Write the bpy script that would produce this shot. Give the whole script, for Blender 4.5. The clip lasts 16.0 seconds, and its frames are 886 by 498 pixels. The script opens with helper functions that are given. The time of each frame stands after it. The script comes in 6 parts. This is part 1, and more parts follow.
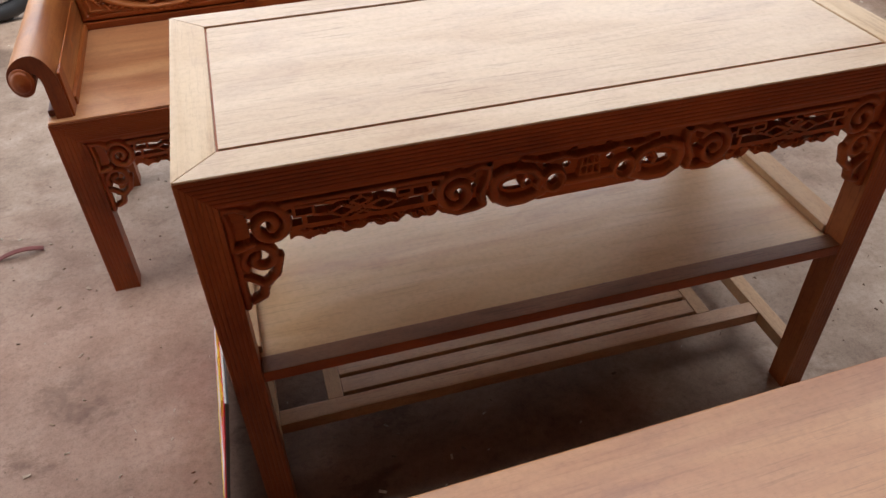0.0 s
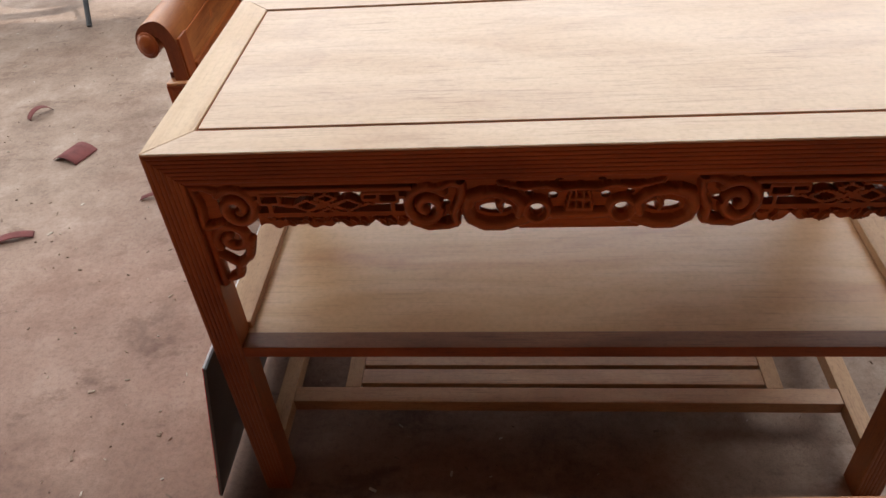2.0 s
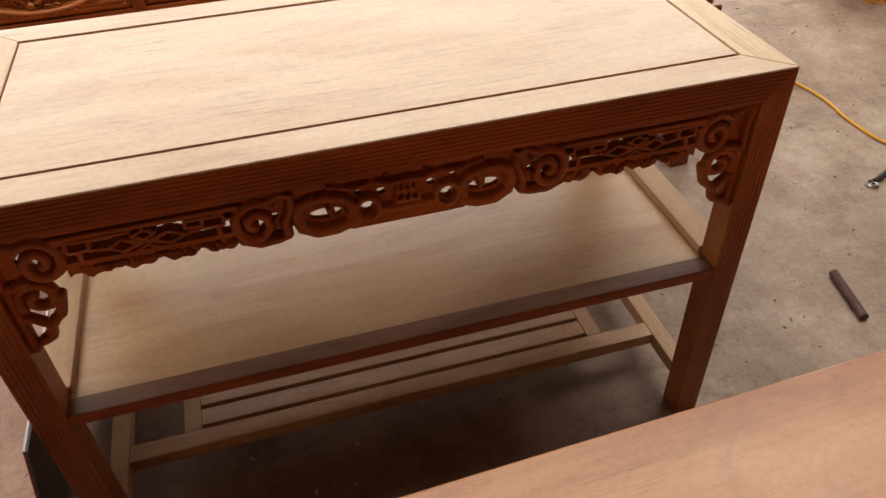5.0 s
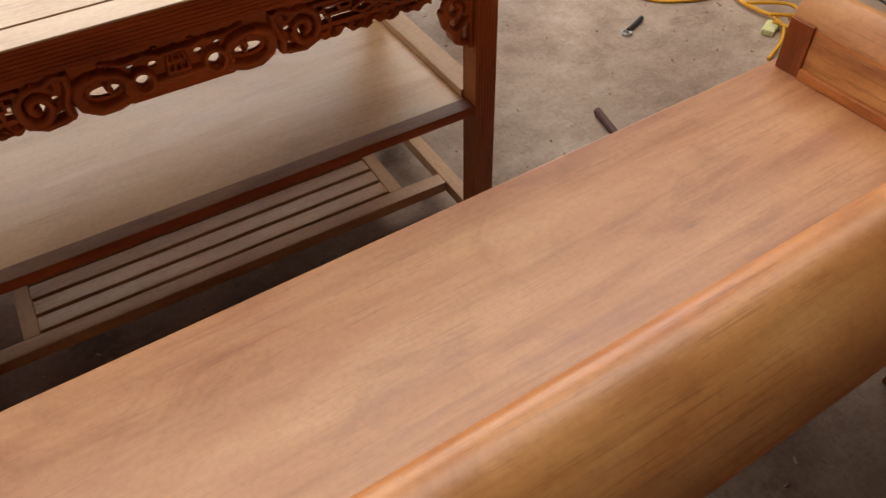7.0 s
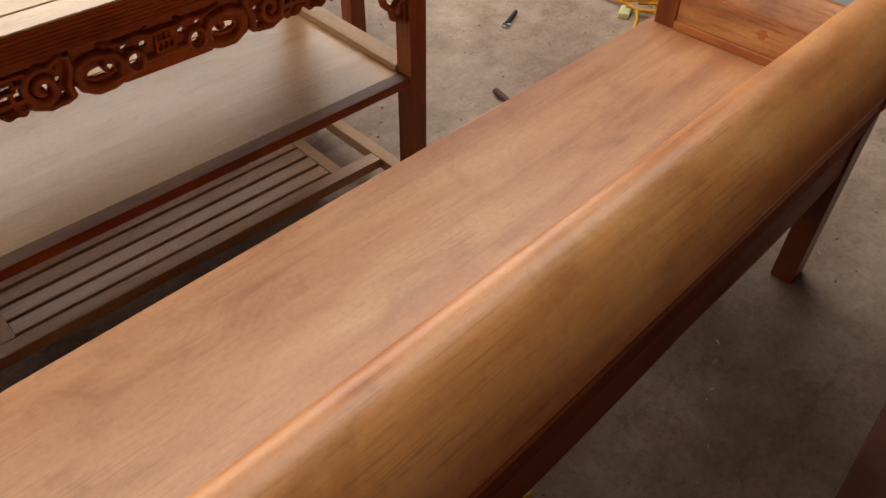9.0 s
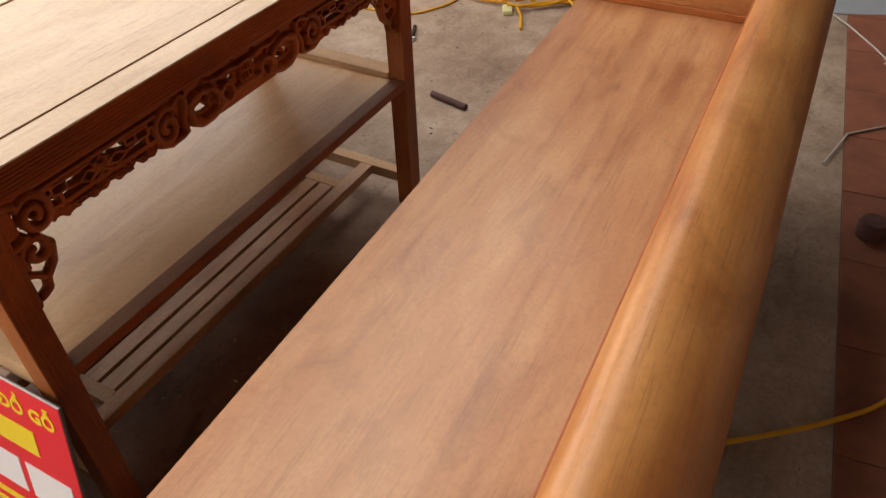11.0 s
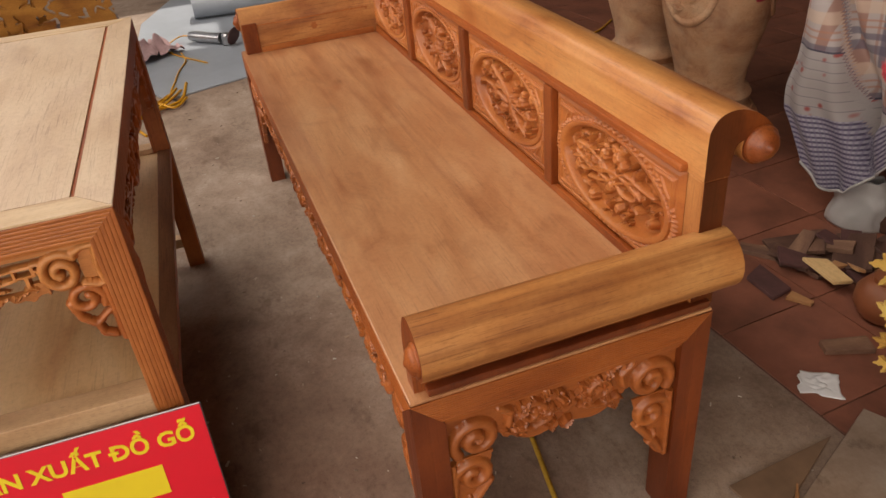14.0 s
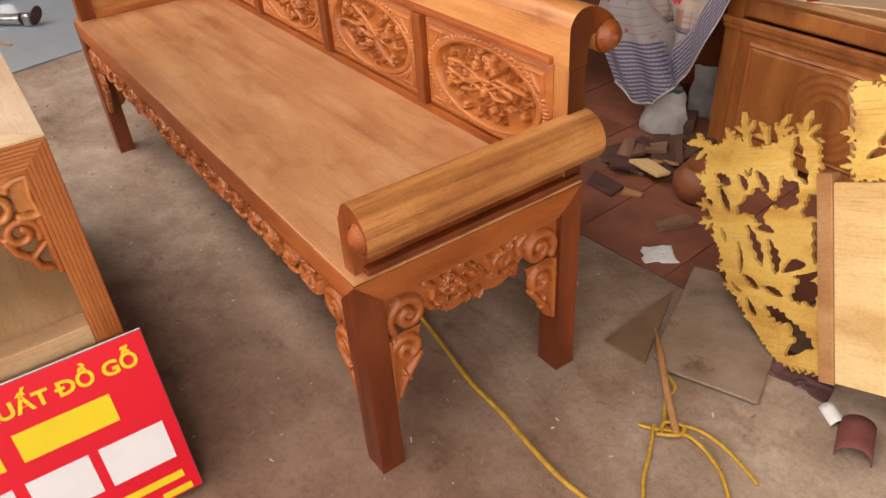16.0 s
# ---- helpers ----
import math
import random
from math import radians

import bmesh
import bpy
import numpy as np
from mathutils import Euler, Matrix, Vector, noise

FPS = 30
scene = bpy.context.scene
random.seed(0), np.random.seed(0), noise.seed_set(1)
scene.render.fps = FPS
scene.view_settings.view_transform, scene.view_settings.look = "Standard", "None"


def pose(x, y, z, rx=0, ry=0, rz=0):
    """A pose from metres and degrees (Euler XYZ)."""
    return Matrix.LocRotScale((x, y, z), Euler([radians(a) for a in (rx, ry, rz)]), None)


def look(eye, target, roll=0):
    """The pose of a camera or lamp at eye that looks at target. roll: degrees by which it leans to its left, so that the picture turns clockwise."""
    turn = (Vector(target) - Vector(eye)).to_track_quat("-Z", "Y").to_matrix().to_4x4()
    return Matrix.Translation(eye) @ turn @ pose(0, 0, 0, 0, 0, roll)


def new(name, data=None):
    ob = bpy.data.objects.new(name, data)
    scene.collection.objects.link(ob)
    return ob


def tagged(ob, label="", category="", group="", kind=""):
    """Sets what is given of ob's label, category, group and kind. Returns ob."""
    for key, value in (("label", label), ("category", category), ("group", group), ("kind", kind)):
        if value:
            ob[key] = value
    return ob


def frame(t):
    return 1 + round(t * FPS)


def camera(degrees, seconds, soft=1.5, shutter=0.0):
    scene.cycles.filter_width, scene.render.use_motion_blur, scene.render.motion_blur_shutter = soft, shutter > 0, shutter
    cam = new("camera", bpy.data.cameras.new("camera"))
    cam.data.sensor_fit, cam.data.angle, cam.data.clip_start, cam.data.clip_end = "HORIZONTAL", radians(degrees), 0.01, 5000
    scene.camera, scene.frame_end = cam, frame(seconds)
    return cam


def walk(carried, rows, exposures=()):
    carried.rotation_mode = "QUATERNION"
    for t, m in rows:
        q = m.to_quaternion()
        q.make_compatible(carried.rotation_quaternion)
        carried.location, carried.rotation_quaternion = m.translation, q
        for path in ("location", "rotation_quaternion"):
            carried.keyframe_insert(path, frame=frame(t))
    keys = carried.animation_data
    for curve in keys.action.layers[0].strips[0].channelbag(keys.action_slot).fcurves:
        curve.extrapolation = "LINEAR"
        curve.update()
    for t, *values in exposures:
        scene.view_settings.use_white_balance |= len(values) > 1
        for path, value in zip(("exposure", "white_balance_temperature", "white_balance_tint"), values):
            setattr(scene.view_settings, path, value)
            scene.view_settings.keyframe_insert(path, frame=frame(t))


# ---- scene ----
cam = camera(61.4, 16.0)
PATH = [
    (0, (0.374, 0.447, 1.231), (0.804, 1.915, -0.058), -1.5),
    (0.5, (0.426, 0.452, 1.225), (0.714, 1.957, -0.06), -3.6),
    (1, (0.492, 0.469, 1.221), (0.678, 1.991, -0.063), -4.0),
    (1.5, (0.634, 0.461, 1.218), (0.664, 1.998, -0.061), -3.5),
    (2, (0.712, 0.459, 1.213), (0.569, 1.987, -0.07), -5.1),
    (2.5, (0.74, 0.454, 1.216), (0.582, 1.991, -0.054), -3.8),
    (3, (0.747, 0.459, 1.225), (0.651, 2.026, -0.014), -3.0),
    (3.5, (0.756, 0.455, 1.227), (0.712, 2.038, 0.005), -2.9),
    (3.7, (0.758, 0.455, 1.227), (0.735, 2.044, 0.013), -2.7),
    (5.8, (0.586, 0.467, 1.182), (1.179, 1.731, -0.25), -0.9),
    (6, (0.619, 0.446, 1.176), (1.213, 1.66, -0.298), -0.7),
    (6.5, (0.611, 0.379, 1.186), (1.337, 1.493, -0.308), -0.5),
    (7, (0.658, 0.227, 1.227), (1.362, 1.411, -0.223), -1.8),
    (7.5, (0.649, 0.154, 1.231), (1.357, 1.352, -0.206), -2.1),
    (8, (0.519, 0.162, 1.232), (1.462, 1.256, -0.152), 1.9),
    (8.5, (0.384, 0.158, 1.222), (1.461, 1.159, -0.133), 3.6),
    (9, (0.371, 0.159, 1.229), (1.397, 1.171, -0.158), 1.1),
    (9.5, (0.352, 0.224, 1.216), (1.372, 1.199, -0.202), 2.0),
    (9.7, (0.324, 0.276, 1.22), (1.43, 1.183, -0.178), 1.3),
    (11.8, (-0.337, 0.446, 1.275), (1.185, 0.933, 0.073), -1.8),
    (12, (-0.383, 0.57, 1.235), (1.221, 0.836, 0.071), 0.1),
    (12.5, (-0.48, 0.739, 1.219), (1.14, 0.729, 0.045), -4.7),
    (13, (-0.597, 0.786, 1.226), (1.087, 0.684, 0.151), -4.1),
    (13.5, (-0.67, 0.868, 1.215), (1.004, 0.662, 0.141), -4.1),
    (14, (-0.742, 1.062, 1.202), (0.871, 0.575, 0.125), -5.6),
    (14.5, (-0.817, 1.171, 1.211), (0.761, 0.552, 0.15), -3.8),
    (15, (-0.891, 1.194, 1.211), (0.683, 0.545, 0.161), -3.0),
    (15.5, (-0.928, 1.215, 1.196), (0.589, 0.498, 0.107), -3.5),
    (16, (-0.863, 1.293, 1.185), (0.51, 0.407, 0.032), -4.1),
]
walk(cam, [(t, look(eye, target, roll)) for t, eye, target, roll in PATH], exposures=[(0, -0.5, 5900, 10), (2.5, -0.45, 6050, 10), (3.5, -0.4, 6350, 10), (6, -0.45, 6800, 11), (7.5, -0.45, 6650, 10), (9.5, -0.47, 6800, 10), (12, -0.5, 6800, 12), (13, -0.68, 6900, 13), (14, -0.55, 6900, 13), (15, -0.12, 6900, 13), (16, -0.12, 6800, 13)])

# ---- light ----
world = bpy.data.worlds.new("sky")
scene.world = world
world.use_nodes = True
_nt = world.node_tree
_bg = _nt.nodes["Background"]
_sky = _nt.nodes.new("ShaderNodeTexSky")
_sky.sky_type = "NISHITA"
_sky.sun_disc = False
_sky.sun_elevation = radians(52)
_sky.sun_rotation = radians(40)
_nt.links.new(_sky.outputs["Color"], _bg.inputs["Color"])
_bg.inputs["Strength"].default_value = 0.04


def sun_lamp():
    d = bpy.data.lights.new("sun", "SUN")
    d.energy, d.angle, d.color = 5.0, radians(0.6), (1.0, 0.95, 0.87)
    ob = new("sun", d)
    ob.matrix_world = look((14.0, -3.5, 14.0), (4.6, 0.6, 0.0))


def opening_lamp(name, eye, target, w, h, watts, colour):
    d = bpy.data.lights.new(name, "AREA")
    d.shape, d.size, d.size_y, d.energy, d.color = "RECTANGLE", w, h, watts, colour
    ob = new(name, d)
    ob.matrix_world = look(eye, target)


sun_lamp()
# daylight from the open yard: the shed's open side and its open end
opening_lamp("daylight_open_side", (1.0, 4.9, 1.85), (1.0, 1.0, 0.6), 8.0, 2.3, 290, (1.0, 0.94, 0.87))
# added overhead fill, hung under the closed roof where no gap is
opening_lamp("overhead_fill", (0.9, 1.95, 3.34), (0.9, 1.65, 0.0), 7.0, 1.1, 180, (1.0, 0.94, 0.87))
opening_lamp("daylight_open_end", (-3.8, 2.5, 1.5), (0.4, 1.2, 0.4), 3.0, 1.7, 125, (1.0, 0.94, 0.87))


# ---- materials ----
def material(name):
    m = bpy.data.materials.new(name)
    m.use_nodes = True
    return m, m.node_tree, m.node_tree.nodes, m.node_tree.links, m.node_tree.nodes["Principled BSDF"]


def ramp(nodes, stops):
    r = nodes.new("ShaderNodeValToRGB")
    el = r.color_ramp.elements
    while len(el) < len(stops):
        el.new(0.5)
    for e, (p, c) in zip(el, stops):
        e.position, e.color = p, (*c, 1)
    return r


def coords(nodes, links, scale, jitter=True):
    """Object coordinates, scaled, and shifted by a random amount for each object."""
    tc = nodes.new("ShaderNodeTexCoord")
    mp = nodes.new("ShaderNodeMapping")
    mp.inputs["Scale"].default_value = scale
    links.new(tc.outputs["Object"], mp.inputs["Vector"])
    if jitter:
        info = nodes.new("ShaderNodeObjectInfo")
        mul = nodes.new("ShaderNodeMath")
        mul.operation = "MULTIPLY"
        mul.inputs[1].default_value = 37.0
        links.new(info.outputs["Random"], mul.inputs[0])
        links.new(mul.outputs[0], mp.inputs["Location"])
    return mp.outputs["Vector"]


def noise_tex(nodes, links, vec, scale, detail=4, rough=0.55, dist=0.0):
    n = nodes.new("ShaderNodeTexNoise")
    n.inputs["Scale"].default_value, n.inputs["Detail"].default_value = scale, detail
    n.inputs["Roughness"].default_value, n.inputs["Distortion"].default_value = rough, dist
    links.new(vec, n.inputs["Vector"])
    return n.outputs["Fac"]


def mix(nodes, links, a, b, fac, mode="MIX"):
    m = nodes.new("ShaderNodeMix")
    m.data_type, m.blend_type = "RGBA", mode
    for sock, v in ((m.inputs[6], a), (m.inputs[7], b), (m.inputs[0], fac)):
        if hasattr(v, "is_output"):
            links.new(v, sock)
        else:
            sock.default_value = v if isinstance(v, float) else (*v, 1)
    return m.outputs[2]


def bump(nodes, links, height, bsdf, strength, dist=0.002):
    b = nodes.new("ShaderNodeBump")
    b.inputs["Strength"].default_value, b.inputs["Distance"].default_value = strength, dist
    links.new(height, b.inputs["Height"])
    links.new(b.outputs["Normal"], bsdf.inputs["Normal"])


def wood(name, pale, mid, dark, axis="x", rough=0.45, streak=0.35, fine=0.5, blotch=0.4, relief=0.25, spec=0.5, dust=None, knots=0.0, bands=0.0, band_tone=(0.66, 0.52, 0.50), band_wide=11.0):
    """Grained wood: the grain runs along the axis; soft figure, thin short lines in patches, pores, cloudy blotches and a few knots."""
    m, nt, nodes, links, bsdf = material(name)
    order = {"x": (0, 1, 2), "y": (1, 0, 2), "z": (2, 1, 0)}[axis]

    def stretched(a, b):
        s = [a, b, b]
        return coords(nodes, links, tuple(s[i] for i in order))

    v1, v2, v3, v4, v5 = stretched(1.6, 6.5), stretched(45, 420), coords(nodes, links, (1, 1, 1)), stretched(5.5, 150), stretched(2.2, 4.2)
    broad = noise_tex(nodes, links, v1, 1.8, 3, 0.5, 0.6)
    lines = noise_tex(nodes, links, v4, 2.0, 3, 0.6, 0.25)
    pores = noise_tex(nodes, links, v2, 2.0, 1, 0.5)
    cloud = noise_tex(nodes, links, v5, 2.6, 6, 0.62, 0.7)
    patch = noise_tex(nodes, links, v3, 5.0, 3, 0.55)
    speck = noise_tex(nodes, links, v3, 110.0, 3, 0.6)
    base = ramp(nodes, [(0.30, dark), (0.5, mid), (0.72, pale)])
    links.new(broad, base.inputs[0])
    where = ramp(nodes, [(0.38, (0.15, 0.15, 0.15)), (0.62, (1, 1, 1))])
    links.new(patch, where.inputs[0])
    lr = ramp(nodes, [(0.35, (0.46, 0.37, 0.35)), (0.45, (1, 1, 1))])
    links.new(lines, lr.inputs[0])
    lined = mix(nodes, links, (1.0, 1.0, 1.0), lr.outputs[0], where.outputs[0])
    c = mix(nodes, links, base.outputs[0], lined, streak, "MULTIPLY")
    pr = ramp(nodes, [(0.30, (0.45, 0.38, 0.35)), (0.42, (1, 1, 1))])
    links.new(pores, pr.inputs[0])
    c = mix(nodes, links, c, pr.outputs[0], fine, "MULTIPLY")
    cr = ramp(nodes, [(0.30, (0.62, 0.50, 0.47)), (0.46, (0.96, 0.92, 0.91)), (0.56, (1.0, 1.0, 1.0)), (0.70, (1.10, 1.14, 1.22))])
    links.new(cloud, cr.inputs[0])
    c = mix(nodes, links, c, cr.outputs[0], blotch, "MULTIPLY")
    sr = ramp(nodes, [(0.34, (0.88, 0.86, 0.85)), (0.50, (1.0, 1.0, 1.0)), (0.66, (1.06, 1.07, 1.08))])
    links.new(speck, sr.inputs[0])
    c = mix(nodes, links, c, sr.outputs[0], 0.55, "MULTIPLY")
    if bands:
        bn = noise_tex(nodes, links, stretched(0.55, band_wide), 1.0, 5, 0.6, 0.35)
        br = ramp(nodes, [(0.36, band_tone), (0.50, (1.0, 1.0, 1.0)), (0.66, (1.05, 1.06, 1.08))])
        links.new(bn, br.inputs[0])
        c = mix(nodes, links, c, br.outputs[0], bands, "MULTIPLY")
    if knots:
        kn = nodes.new("ShaderNodeTexVoronoi")
        kn.inputs["Scale"].default_value = 3.2
        links.new(stretched(1.0, 2.2), kn.inputs["Vector"])
        kr = ramp(nodes, [(0.03, (0.30, 0.20, 0.17)), (0.055, (0.72, 0.62, 0.58)), (0.11, (1, 1, 1))])
        links.new(kn.outputs["Distance"], kr.inputs[0])
        c = mix(nodes, links, c, kr.outputs[0], knots, "MULTIPLY")
    if dust:
        dn = noise_tex(nodes, links, v3, 9.0, 5, 0.65)
        dr = ramp(nodes, [(0.42, (0, 0, 0)), (0.75, (0.55, 0.55, 0.55))])
        links.new(dn, dr.inputs[0])
        c = mix(nodes, links, c, dust, dr.outputs[0])
    links.new(c, bsdf.inputs["Base Color"])
    rr = nodes.new("ShaderNodeMapRange")
    rr.inputs["To Min"].default_value, rr.inputs["To Max"].default_value = rough - 0.1, rough + 0.14
    links.new(cloud, rr.inputs["Value"])
    links.new(rr.outputs[0], bsdf.inputs["Roughness"])
    bsdf.inputs["Specular IOR Level"].default_value = spec
    bump(nodes, links, lines, bsdf, relief, 0.0008)
    return m


def plain(name, colour, rough=0.5, metal=0.0, vary=0.25, scale=14.0, relief=0.15):
    """A surface of one colour with cloudy and fine variation."""
    m, nt, nodes, links, bsdf = material(name)
    v = coords(nodes, links, (1, 1, 1))
    n = noise_tex(nodes, links, v, scale, 6, 0.65)
    r = ramp(nodes, [(0.3, [c * (1 - vary) for c in colour]), (0.7, [min(1, c * (1 + vary)) for c in colour])])
    links.new(n, r.inputs[0])
    links.new(r.outputs[0], bsdf.inputs["Base Color"])
    bsdf.inputs["Roughness"].default_value, bsdf.inputs["Metallic"].default_value = rough, metal
    f = noise_tex(nodes, links, v, scale * 9, 3)
    bump(nodes, links, f, bsdf, relief, 0.001)
    return m


# table: sanded top with daylight sheen put into its pale colour, warmer brown frame
SHEEN_TOP_X = wood("sanded_sheen_wood", (0.60, 0.455, 0.315), (0.56, 0.41, 0.270), (0.49, 0.335, 0.205), "x", 0.40, 0.50, 0.22, 0.40, 0.16, 0.6, bands=0.35, band_tone=(0.80, 0.72, 0.66))
SHEEN_TOP_Y = wood("sanded_sheen_wood_cross", (0.60, 0.44, 0.275), (0.55, 0.385, 0.220), (0.47, 0.305, 0.160), "y", 0.40, 0.45, 0.15, 0.35, 0.2, 0.6, bands=0.5, band_tone=(0.78, 0.68, 0.58), band_wide=30.0)
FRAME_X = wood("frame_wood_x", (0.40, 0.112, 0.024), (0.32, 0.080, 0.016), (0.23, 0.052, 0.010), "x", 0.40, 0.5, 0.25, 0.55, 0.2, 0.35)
# paler than frame_wood_x: the daylight on the table's ends is put into it
LIT_FRAME_Y = wood("lit_frame_wood_y", (0.52, 0.190, 0.048), (0.43, 0.140, 0.032), (0.31, 0.088, 0.019), "y", 0.40, 0.5, 0.25, 0.55, 0.2, 0.4)
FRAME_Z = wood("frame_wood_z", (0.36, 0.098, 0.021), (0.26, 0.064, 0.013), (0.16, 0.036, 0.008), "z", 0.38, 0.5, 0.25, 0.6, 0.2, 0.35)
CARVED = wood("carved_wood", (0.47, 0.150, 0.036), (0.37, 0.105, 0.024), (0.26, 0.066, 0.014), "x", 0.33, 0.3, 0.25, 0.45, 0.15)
# lit copy of carved_wood for the aprons at the table's ends
CARVED_LIT = wood("carved_lit_wood", (0.60, 0.27, 0.080), (0.52, 0.205, 0.055), (0.40, 0.135, 0.032), "x", 0.42, 0.3, 0.25, 0.45, 0.15)
PANEL = wood("panel_wood", (0.50, 0.175, 0.042), (0.43, 0.135, 0.031), (0.34, 0.095, 0.021), "x", 0.38, 0.25, 0.2, 0.4, 0.15)
SEAT = wood("seat_wood", (0.575, 0.312, 0.150), (0.525, 0.258, 0.113), (0.44, 0.190, 0.078), "x", 0.36, 0.32, 0.15, 0.60, 0.08, 0.7, knots=0.35, bands=0.75)
ROLL_X = wood("roll_wood_x", (0.63, 0.320, 0.112), (0.56, 0.245, 0.074), (0.40, 0.135, 0.033), "x", 0.36, 0.45, 0.2, 0.80, 0.10, 0.65, knots=0.6, bands=0.55, band_tone=(0.62, 0.48, 0.40), band_wide=16.0)
ROLL_Y = wood("roll_wood_y", (0.56, 0.270, 0.088), (0.46, 0.190, 0.054), (0.24, 0.072, 0.018), "y", 0.40, 0.75, 0.3, 1.0, 0.12, 0.5, knots=0.9, bands=0.65, band_tone=(0.44, 0.31, 0.25), band_wide=25.0)
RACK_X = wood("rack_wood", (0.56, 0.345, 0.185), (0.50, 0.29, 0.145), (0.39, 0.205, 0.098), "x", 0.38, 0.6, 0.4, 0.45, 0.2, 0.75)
GOLD = wood("yellow_jackfruit_wood", (0.72, 0.48, 0.135), (0.63, 0.385, 0.088), (0.44, 0.215, 0.04), "x", 0.5, 0.6, 0.3, 0.8, 0.2)
OLD_GOLD = wood("aged_yellow_wood", (0.50, 0.24, 0.045), (0.40, 0.17, 0.028), (0.24, 0.085, 0.014), "x", 0.5, 0.4, 0.3, 0.6, 0.25)
PALE = wood("pale_plank_wood", (0.82, 0.61, 0.32), (0.76, 0.53, 0.25), (0.60, 0.37, 0.14), "x", 0.55, 0.35, 0.3, 0.3, 0.25)
URN = wood("raw_urn_wood", (0.56, 0.34, 0.19), (0.48, 0.26, 0.135), (0.32, 0.140, 0.068), "y", 0.62, 0.6, 0.3, 0.9, 0.3, 0.3, (0.50, 0.37, 0.25))
END_GRAIN = wood("dark_end_grain", (0.20, 0.046, 0.009), (0.12, 0.026, 0.006), (0.06, 0.013, 0.004), "z", 0.42, 0.4, 0.3, 0.6, 0.2, 0.25)
CABINET = wood("cabinet_wood", (0.45, 0.165, 0.042), (0.36, 0.120, 0.028), (0.24, 0.070, 0.016), "z", 0.40, 0.45, 0.35, 0.35)


# ---- mesh helpers ----
def finish(bm, smooth=None):
    me = bpy.data.meshes.new("mesh")
    bm.normal_update()
    bm.to_mesh(me)
    bm.free()
    if smooth is not None:
        me.polygons.foreach_set("use_smooth", [True] * len(me.polygons))
        me.set_sharp_from_angle(angle=radians(smooth))
    return me


def part(name, geo, mat, parent=None, label="", smooth=None, at=None):
    """Links a bmesh or a mesh as one mesh object under a thing or a part."""
    me = finish(geo, smooth) if isinstance(geo, bmesh.types.BMesh) else geo
    if mat is not None and not me.materials:
        me.materials.append(mat)
    ob = new(name, me)
    if parent is not None:
        ob.parent = parent
    if at is not None:
        ob.matrix_basis = at
    if label:
        ob["label"] = label
    return ob


def thing(name, m, label, category, group="", kind=""):
    ob = new(name)
    ob.empty_display_size = 0.05
    ob.matrix_basis = m
    return tagged(ob, label, category, group, kind)


def box(bm, x0, x1, y0, y1, z0, z1, bevel=0.002):
    ret = bmesh.ops.create_cube(bm, size=1.0)
    vs = ret["verts"]
    for v in vs:
        v.co = Vector(((x0 + x1) / 2 + v.co.x * (x1 - x0), (y0 + y1) / 2 + v.co.y * (y1 - y0), (z0 + z1) / 2 + v.co.z * (z1 - z0)))
    if bevel:
        es = list({e for v in vs for e in v.link_edges})
        bmesh.ops.bevel(bm, geom=es, offset=bevel, segments=2, affect="EDGES", profile=0.6)
    return bm


def boxed(x0, x1, y0, y1, z0, z1, bevel=0.002):
    return box(bmesh.new(), x0, x1, y0, y1, z0, z1, bevel)


def axis_faces(bm, axis, smooth):
    """Gives the faces that look along an axis the second material."""
    bm.normal_update()
    for f in bm.faces:
        f.material_index = 1 if abs(f.normal[axis]) > 0.9 else 0
    return finish(bm, smooth)


def prism(bm, profile, place0, place1):
    """A closed profile of (a, b) swept from place0(a, b) to place1(a, b)."""
    lo = [bm.verts.new(place0(a, b)) for a, b in profile]
    hi = [bm.verts.new(place1(a, b)) for a, b in profile]
    n = len(profile)
    for i in range(n):
        bm.faces.new((lo[i], lo[(i + 1) % n], hi[(i + 1) % n], hi[i]))
    bm.faces.new(list(reversed(lo)))
    bm.faces.new(hi)
    bmesh.ops.recalc_face_normals(bm, faces=bm.faces[:])
    return bm


def lathe(bm, rows, steps=32, centre=(0, 0, 0)):
    """A turned body from rows of (radius, height)."""
    rings = []
    for r, z in rows:
        rings.append([bm.verts.new((centre[0] + r * math.cos(2 * math.pi * k / steps), centre[1] + r * math.sin(2 * math.pi * k / steps), centre[2] + z)) for k in range(steps)])
    for a, b in zip(rings, rings[1:]):
        for k in range(steps):
            bm.faces.new((a[k], a[(k + 1) % steps], b[(k + 1) % steps], b[k]))
    bm.faces.new(list(reversed(rings[0])))
    bm.faces.new(rings[-1])
    return bm


def tube(bm, pts, r, steps=8):
    """A round tube along points."""
    pts = [Vector(p) for p in pts]
    rings = []
    up = Vector((0.13, 0.21, 1)).normalized()
    for i, p in enumerate(pts):
        d = (pts[min(i + 1, len(pts) - 1)] - pts[max(i - 1, 0)]).normalized()
        a = d.cross(up)
        a = a.normalized() if a.length > 1e-4 else d.cross(Vector((1, 0, 0))).normalized()
        b = d.cross(a)
        rr = r[i] if isinstance(r, (list, tuple)) else r
        rings.append([bm.verts.new(p + rr * (math.cos(2 * math.pi * k / steps) * a + math.sin(2 * math.pi * k / steps) * b)) for k in range(steps)])
    for a, b in zip(rings, rings[1:]):
        for k in range(steps):
            bm.faces.new((a[k], a[(k + 1) % steps], b[(k + 1) % steps], b[k]))
    bm.faces.new(list(reversed(rings[0])))
    bm.faces.new(rings[-1])
    bmesh.ops.recalc_face_normals(bm, faces=bm.faces[:])
    return bm


